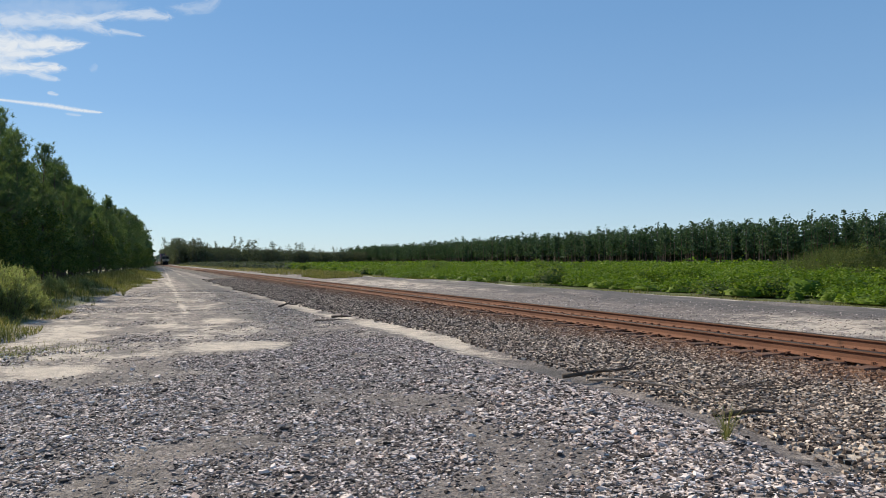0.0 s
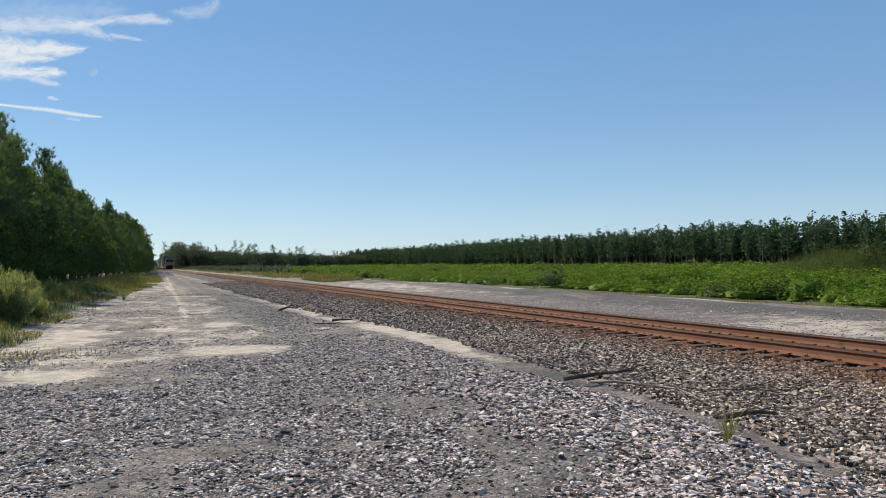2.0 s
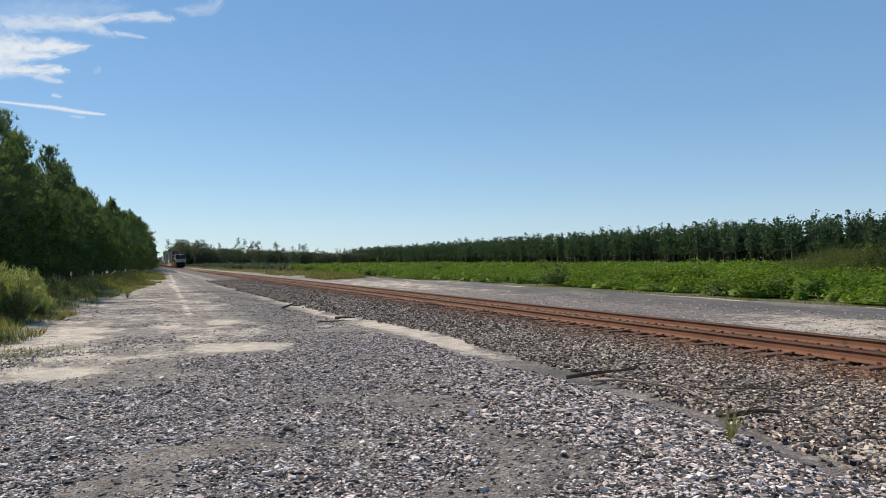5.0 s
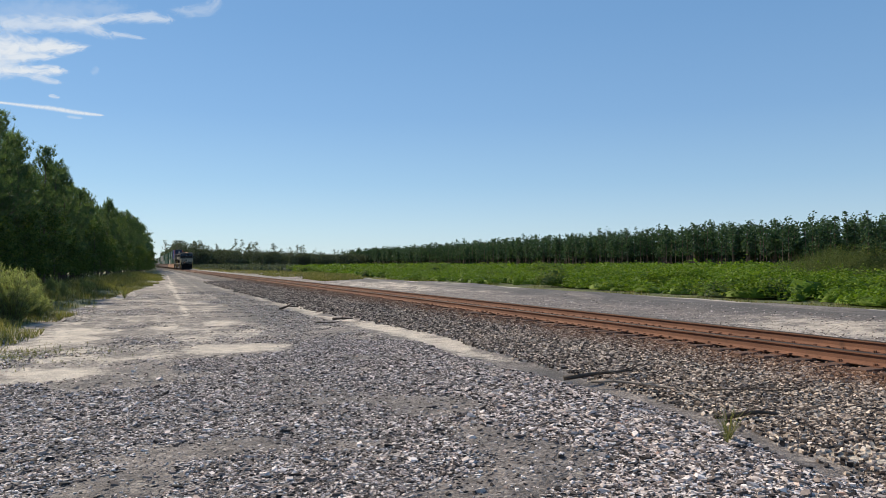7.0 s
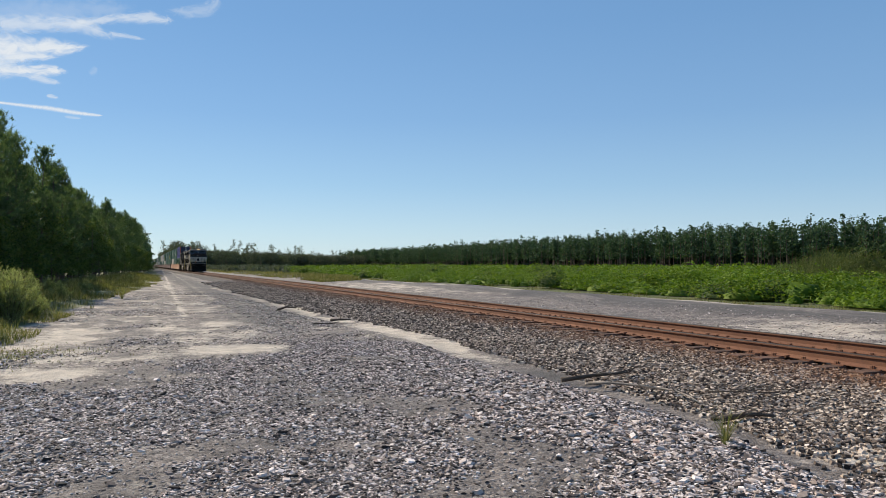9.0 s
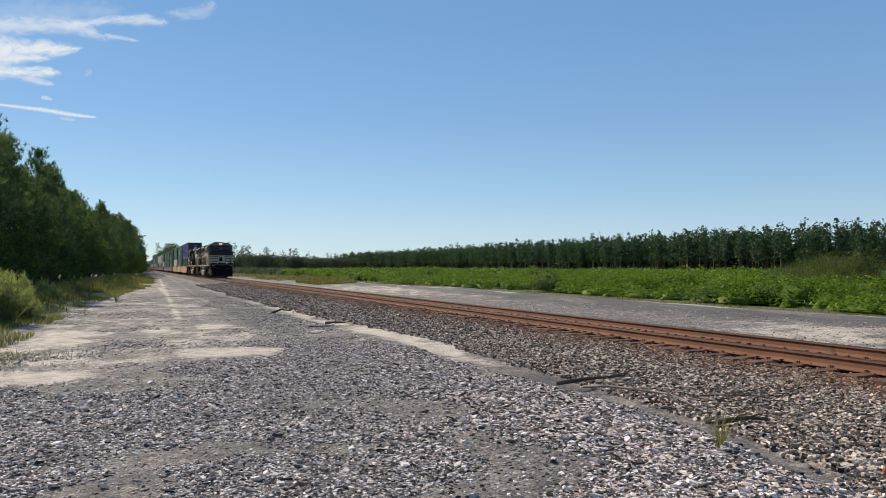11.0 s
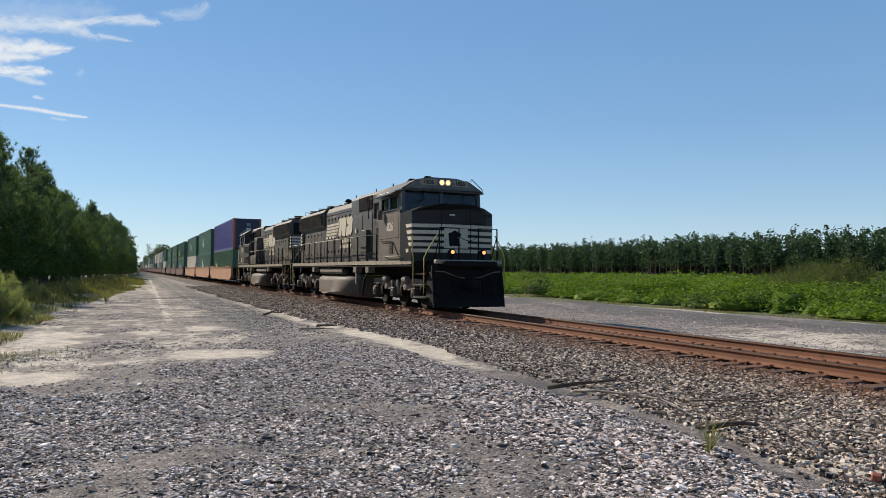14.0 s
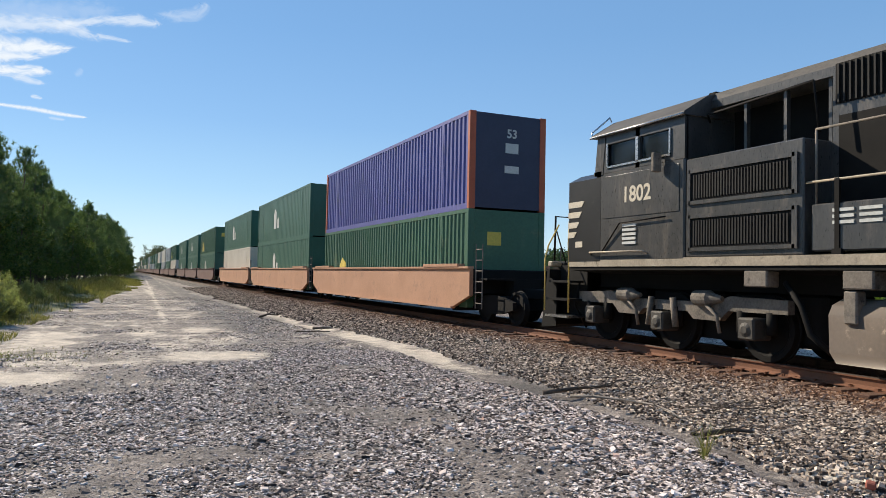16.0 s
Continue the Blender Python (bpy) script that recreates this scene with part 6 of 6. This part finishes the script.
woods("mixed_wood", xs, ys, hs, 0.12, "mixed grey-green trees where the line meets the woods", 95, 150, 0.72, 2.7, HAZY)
m = 260
ys = 440 + 560 * r.random(m) ** 1.4
xs = 17 + 0.004 * (ys - 440) + 16 * r.random(m) ** 1.6
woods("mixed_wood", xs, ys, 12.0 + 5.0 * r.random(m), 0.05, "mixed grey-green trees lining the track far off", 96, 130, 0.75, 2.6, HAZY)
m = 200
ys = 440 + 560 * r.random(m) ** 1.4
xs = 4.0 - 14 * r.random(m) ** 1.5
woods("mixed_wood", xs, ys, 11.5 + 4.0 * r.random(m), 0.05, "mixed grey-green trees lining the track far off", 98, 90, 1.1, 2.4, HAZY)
m = 260
ys = 215 + 235 * r.random(m)
xs = np.interp(ys, [215, 300, 420, 450], [0.6, 1.8, 3.4, 3.6]) - 14 * r.random(m) ** 1.3
woods("mixed_wood", xs, ys, 9.5 + 3.0 * r.random(m), 0.06, "mixed trees close to the line far off", 97, 110, 0.7, 2.2)
m = 15
xs, ys = 14 + 110 * r.random(m), 440 + 130 * r.random(m)
ys = np.maximum(ys, 430 + 1.3 * xs)
woods("tall_tree", xs, ys, 14 + 6.0 * r.random(m), 0.55, "single tall trees standing above the far woods", 99, 130, 0.75, 3.4, HAZY)

# unseen woods added behind the viewer, both sides of the line, to darken reflections
m = 420
xs = np.where(r.random(m) < 0.5, 2.0 - 110 * r.random(m), 20.0 + 150 * r.random(m))
ys = -75 - 50 * r.random(m)
woods("mixed_wood", xs, ys, 13.0 + 5.0 * r.random(m), 0.04, "mixed trees beside the line behind the yard", 101, 70, 2.0, 3.2)

# ---- small things on the yard ----
def branch(points, radius, words, twigs=5, seed=1, wood=None):
    r = np.random.default_rng(seed)
    ob = tagged(new("fallen_branch"), words, "branch")
    pts = [Vector(p) for p in points]
    part("stem", rod(bmesh.new(), pts, radius, 7, radius * 0.35), wood or DEADWOOD, ob, "bare weathered stem")
    for k in range(twigs):
        p = pts[1 + k % (len(pts) - 1)]
        d = (pts[-1] - pts[0]).normalized()
        q = p + d * (0.1 + 0.2 * r.random()) + Vector((*(r.normal(size=2) * 0.16), 0.02 + 0.10 * r.random()))
        part("twig", rod(bmesh.new(), [p, p.lerp(q, 0.5) + Vector((0, 0, 0.03)), q], radius * 0.35, 5, 0.004), wood or DEADWOOD, ob)
    return ob


branch([(5.74, 9.15, 0.01), (6.0, 9.05, 0.045), (6.3, 9.08, 0.06), (6.6, 9.0, 0.075), (6.85, 9.0, 0.08)], 0.038, "dark broken dead branch lying at the foot of the ballast", 5, 3)
branch([(5.95, 8.75, 0.01), (6.14, 8.5, 0.04), (6.34, 8.1, 0.05), (6.47, 7.55, 0.06), (6.38, 7.15, 0.05), (6.26, 6.85, 0.03)], 0.024, "long thin pale dead branch lying along the ballast", 8, 4, GREYWOOD)
branch([(5.98, 6.2, 0.0), (6.15, 6.12, 0.03), (6.32, 6.06, 0.05), (6.48, 5.95, 0.03)], 0.038, "short charred piece of dead wood on the gravel", 2, 5)
branch([(6.75, 7.3, 0.07), (7.0, 7.0, 0.10), (7.4, 6.6, 0.12)], 0.010, "dry thin twigs tangled on the ballast", 7, 6)
branch([(6.5, 7.0, 0.05), (6.9, 6.9, 0.09), (7.3, 7.1, 0.11)], 0.008, "dry thin twigs tangled on the ballast", 7, 7)
branch([(5.35, 21.6, 0.03), (5.6, 21.4, 0.06), (5.9, 21.3, 0.05)], 0.045, "dark stub of driftwood on the sand strip", 1, 8)
branch([(4.6, 20.5, 0.03), (5.1, 20.2, 0.05), (5.5, 20.2, 0.04)], 0.020, "thin dark stick on the sand", 1, 9)
branch([(4.7, 27.2, 0.04), (5.0, 27.0, 0.16), (5.35, 27.1, 0.10)], 0.05, "small heap of washed-up dead wood", 6, 10)


def weed(x, y, size, words, seed):
    r = np.random.default_rng(seed)
    ob = tagged(new("weed"), words, "weed")
    z = float(ground_z(np.array([x]), np.array([y]))[0])
    ob.matrix_basis = pose(x, y, z - 0.01)
    for k in range(44):
        a, b = r.random() * math.tau, 0.25 + 0.9 * r.random()
        h = size * (0.40 + 0.6 * r.random())
        d = Vector((math.cos(a), math.sin(a), 0))
        s = Vector((-math.sin(a), math.cos(a), 0)) * size * 0.008
        bm = bmesh.new()
        p = [d * 0.02 * size, d * h * b * 0.4 + Vector((0, 0, h * 0.6)), d * h * b + Vector((0, 0, h))]
        lo, mi = [bm.verts.new(p[0] - s), bm.verts.new(p[0] + s)], [bm.verts.new(p[1] - s * 0.8), bm.verts.new(p[1] + s * 0.8)]
        bm.faces.new((lo[0], lo[1], mi[1], mi[0]))
        bm.faces.new((mi[0], mi[1], bm.verts.new(p[2])))
        part("blade", bm, WEEDS if k % 4 else STRAW, ob)
    return ob


weed(5.02, 5.18, 0.24, "bright green weed tuft growing out of the gravel", 41)
weed(5.15, 5.3, 0.42, "thin dry stalks growing out of the gravel", 42)
weed(-2.35, 24.5, 0.7, "green weed standing at the edge of the yard", 43)
weed(-0.9, 40.0, 0.9, "green weed standing at the edge of the yard", 44)

BRICK = surface("broken_red_brick", (0.24, 0.07, 0.045), (0.34, 0.11, 0.07), 6, 40, 0.9, relief=0.5)
shard = tagged(part("brick_fragment", box(bmesh.new(), -0.07, 0.07, -0.04, 0.04, -0.03, 0.03, 0.012), BRICK), "small broken piece of red brick on the gravel", "brick")
shard.matrix_basis = pose(5.80, 4.09, 0.02, 8, 4, 35)

# ---- high cirrus and a vapour trail, far off in the sky ----
def vapour(seed, density, trail):
    """Ice cloud, torn into fibres along the wind and thinning towards its edges."""
    m, nt, p = nodes_of("vapour")
    nt.nodes.remove(p)
    a, sep = nt.nodes.new("ShaderNodeAttribute"), nt.nodes.new("ShaderNodeSeparateXYZ")
    a.attribute_name = "flow"
    nt.links.new(a.outputs["Vector"], sep.inputs[0])
    mp, n = nt.nodes.new("ShaderNodeMapping"), nt.nodes.new("ShaderNodeTexNoise")
    mp.inputs["Scale"].default_value, mp.inputs["Location"].default_value = (2.2, 0.6, 1.0) if trail else (0.42, 0.8, 1.0), (seed, seed, seed)
    n.inputs["Scale"].default_value, n.inputs["Detail"].default_value, n.inputs["Roughness"].default_value, n.inputs["Distortion"].default_value = 2.2, 6.0, 0.55, 0.9
    nt.links.new(a.outputs["Vector"], mp.inputs[0])
    nt.links.new(mp.outputs[0], n.inputs["Vector"])
    across = maths(nt, "SUBTRACT", 1.0, maths(nt, "POWER", maths(nt, "ABSOLUTE", sep.outputs[1]), 1.15))
    body = maths(nt, "MULTIPLY", across, sep.outputs[2])
    torn = maths(nt, "ADD", body, maths(nt, "MULTIPLY_ADD", n.outputs["Fac"], 0.7 if trail else 1.7, -0.35 if trail else -0.85))
    alpha = maths(nt, "MULTIPLY", maths(nt, "MULTIPLY", smooth(nt, torn, 0.10, 1.15), smooth(nt, body, 0.0, 0.6)), density)
    # The cloud's sunlit white is put in as a glow of its own.
    e, t, mx = nt.nodes.new("ShaderNodeEmission"), nt.nodes.new("ShaderNodeBsdfTransparent"), nt.nodes.new("ShaderNodeMixShader")
    e.inputs[0].default_value, e.inputs[1].default_value = (0.90, 0.95, 1.0, 1), 0.72
    for x, y in ((alpha, mx.inputs[0]), (t.outputs[0], mx.inputs[1]), (e.outputs[0], mx.inputs[2]), (mx.outputs[0], nt.nodes["Material Output"].inputs[0])):
        nt.links.new(x, y)
    return m


def cloud(name, line, density, label, seed, far):
    """A ribbon of cloud some kilometres off; line: (bearing, height over the horizon, half width) in degrees."""
    n, k = 40, 8
    at = np.linspace(0, len(line) - 1, n)
    az, el, half = (np.interp(at, np.arange(len(line)), [p[i] for p in line]) for i in range(3))
    half = half * (1.35 if name == "vapour_trail" else 1.75)
    along = np.concatenate([[0], np.cumsum(np.hypot(np.diff(az), np.diff(el)))])
    slope = np.arctan2(np.gradient(el), np.gradient(az))
    verts, flow = [], []
    for i in range(n):
        end = min(1.0, (14.0 if name == "vapour_trail" else 5.0) * min(i, n - 1 - i) / (n - 1))
        for j in range(k + 1):
            v = 2.0 * j / k - 1
            a, e = radians(az[i] - math.sin(slope[i]) * half[i] * v), radians(el[i] + math.cos(slope[i]) * half[i] * v)
            verts.append((far * math.sin(a), far * math.cos(a), far * math.tan(e)))
            flow.append((along[i], v, end))
    idx = np.arange(n * (k + 1)).reshape(n, k + 1)
    ob = raw(name, verts, np.stack([idx[:-1, :-1], idx[1:, :-1], idx[1:, 1:], idx[:-1, 1:]], -1).reshape(-1, 4), vapour(seed, density, name == "vapour_trail"), label, "cloud", "structure")
    ob.data.attributes.new("flow", "FLOAT_VECTOR", "POINT").data.foreach_set("vector", np.array(flow, np.float32).ravel())


cloud("cloud", [(-11.44, 15.82, 0.57), (-9.21, 16.10, 0.53), (-7.46, 16.33, 0.58), (-5.65, 16.65, 0.50), (-4.03, 16.79, 0.43), (-2.75, 16.34, 0.33), (-1.71, 15.98, 0.10)], 0.62, "thin white wisps of cirrus cloud", 1.0, 4000)
cloud("cloud", [(-5.90, 16.33, 0.38), (-3.78, 17.04, 0.25), (-1.85, 17.51, 0.28), (0.28, 17.85, 0.38), (1.51, 17.83, 0.28), (2.28, 17.83, 0.10)], 0.62, "long hooked wisp of cirrus cloud", 4.0, 4040)
cloud("cloud", [(1.10, 18.43, 0.28), (3.04, 18.53, 0.38), (4.46, 18.85, 0.45), (5.10, 19.32, 0.38), (5.32, 19.95, 0.18)], 0.30, "small faint wisp of cirrus cloud", 7.0, 4080)
cloud("cloud", [(-2.62, 16.44, 0.25), (-1.18, 16.39, 0.15), (0.29, 16.32, 0.06)], 0.50, "thin trailing wisp of cirrus cloud", 9.0, 4120)
cloud("cloud", [(-12.50, 14.15, 0.95), (-10.32, 14.46, 0.95), (-8.51, 14.72, 0.83), (-6.85, 14.90, 0.66), (-5.52, 15.03, 0.45), (-4.40, 15.25, 0.28), (-3.13, 15.44, 0.09)], 0.97, "bright white streaked cirrus cloud", 12.0, 4160)
cloud("cloud", [(-11.95, 13.40, 0.50), (-9.19, 13.87, 0.45), (-7.33, 14.22, 0.28), (-5.14, 14.50, 0.09)], 0.85, "bright white streaked cirrus cloud", 15.0, 4200)
cloud("cloud", [(-12.48, 12.68, 0.58), (-10.31, 12.95, 0.55), (-8.49, 13.18, 0.50), (-6.84, 13.37, 0.40), (-5.63, 13.52, 0.28), (-4.70, 13.55, 0.10)], 0.97, "bright white streaked cirrus cloud", 18.0, 4240)
cloud("cloud", [(-7.67, 12.85, 0.18), (-6.47, 12.81, 0.23), (-5.19, 12.69, 0.09)], 0.60, "thin trailing wisp of cirrus cloud", 21.0, 4280)
cloud("cloud", [(-12.52, 16.47, 0.76), (-9.22, 17.01, 0.88), (-6.27, 17.36, 0.88), (-3.15, 17.95, 0.69), (0.14, 18.58, 0.38)], 0.20, "faint high veil of cirrus cloud", 24.0, 4320)
cloud("cloud", [(-6.34, 11.76, 0.08), (-5.98, 11.73, 0.15), (-5.47, 11.67, 0.06)], 0.60, "small white puff of cloud", 27.0, 4360)
cloud("cloud", [(-3.63, 13.45, 0.15), (-3.31, 13.78, 0.23), (-3.12, 14.11, 0.13)], 0.16, "small faint wisp of cirrus cloud", 30.0, 4400)
cloud("cloud", [(-5.23, 10.45, 0.09), (-4.61, 10.42, 0.11), (-3.98, 10.42, 0.06)], 0.35, "small faint wisp of cirrus cloud", 33.0, 4440)
cloud("vapour_trail", [(-11.93, 10.90, 0.08), (-9.16, 10.98, 0.11), (-7.42, 10.94, 0.15), (-6.10, 10.92, 0.19), (-4.62, 10.79, 0.18), (-3.35, 10.73, 0.14), (-2.58, 10.74, 0.06)], 0.95, "thin white vapour trail low in the sky", 36.0, 4480)


# ---- what moves ----
def motions():
    """The train runs towards the camera at an even speed."""
    times = [0, 1 / 30, 2 / 30, 0.1, 2, 4, 6, 8, 10, 12, 14, 15.9, 15.9 + 1 / 30, 15.9 + 2 / 30, 16]
    for ob, back, turn, *height in MOVERS:
        walk(ob, [(t, pose(TRACK_X, FRONT_END + SPEED * (16 - t) + back, RAIL_Z + (height[0] if height else 0), 0, 0, turn)) for t in times])


motions()
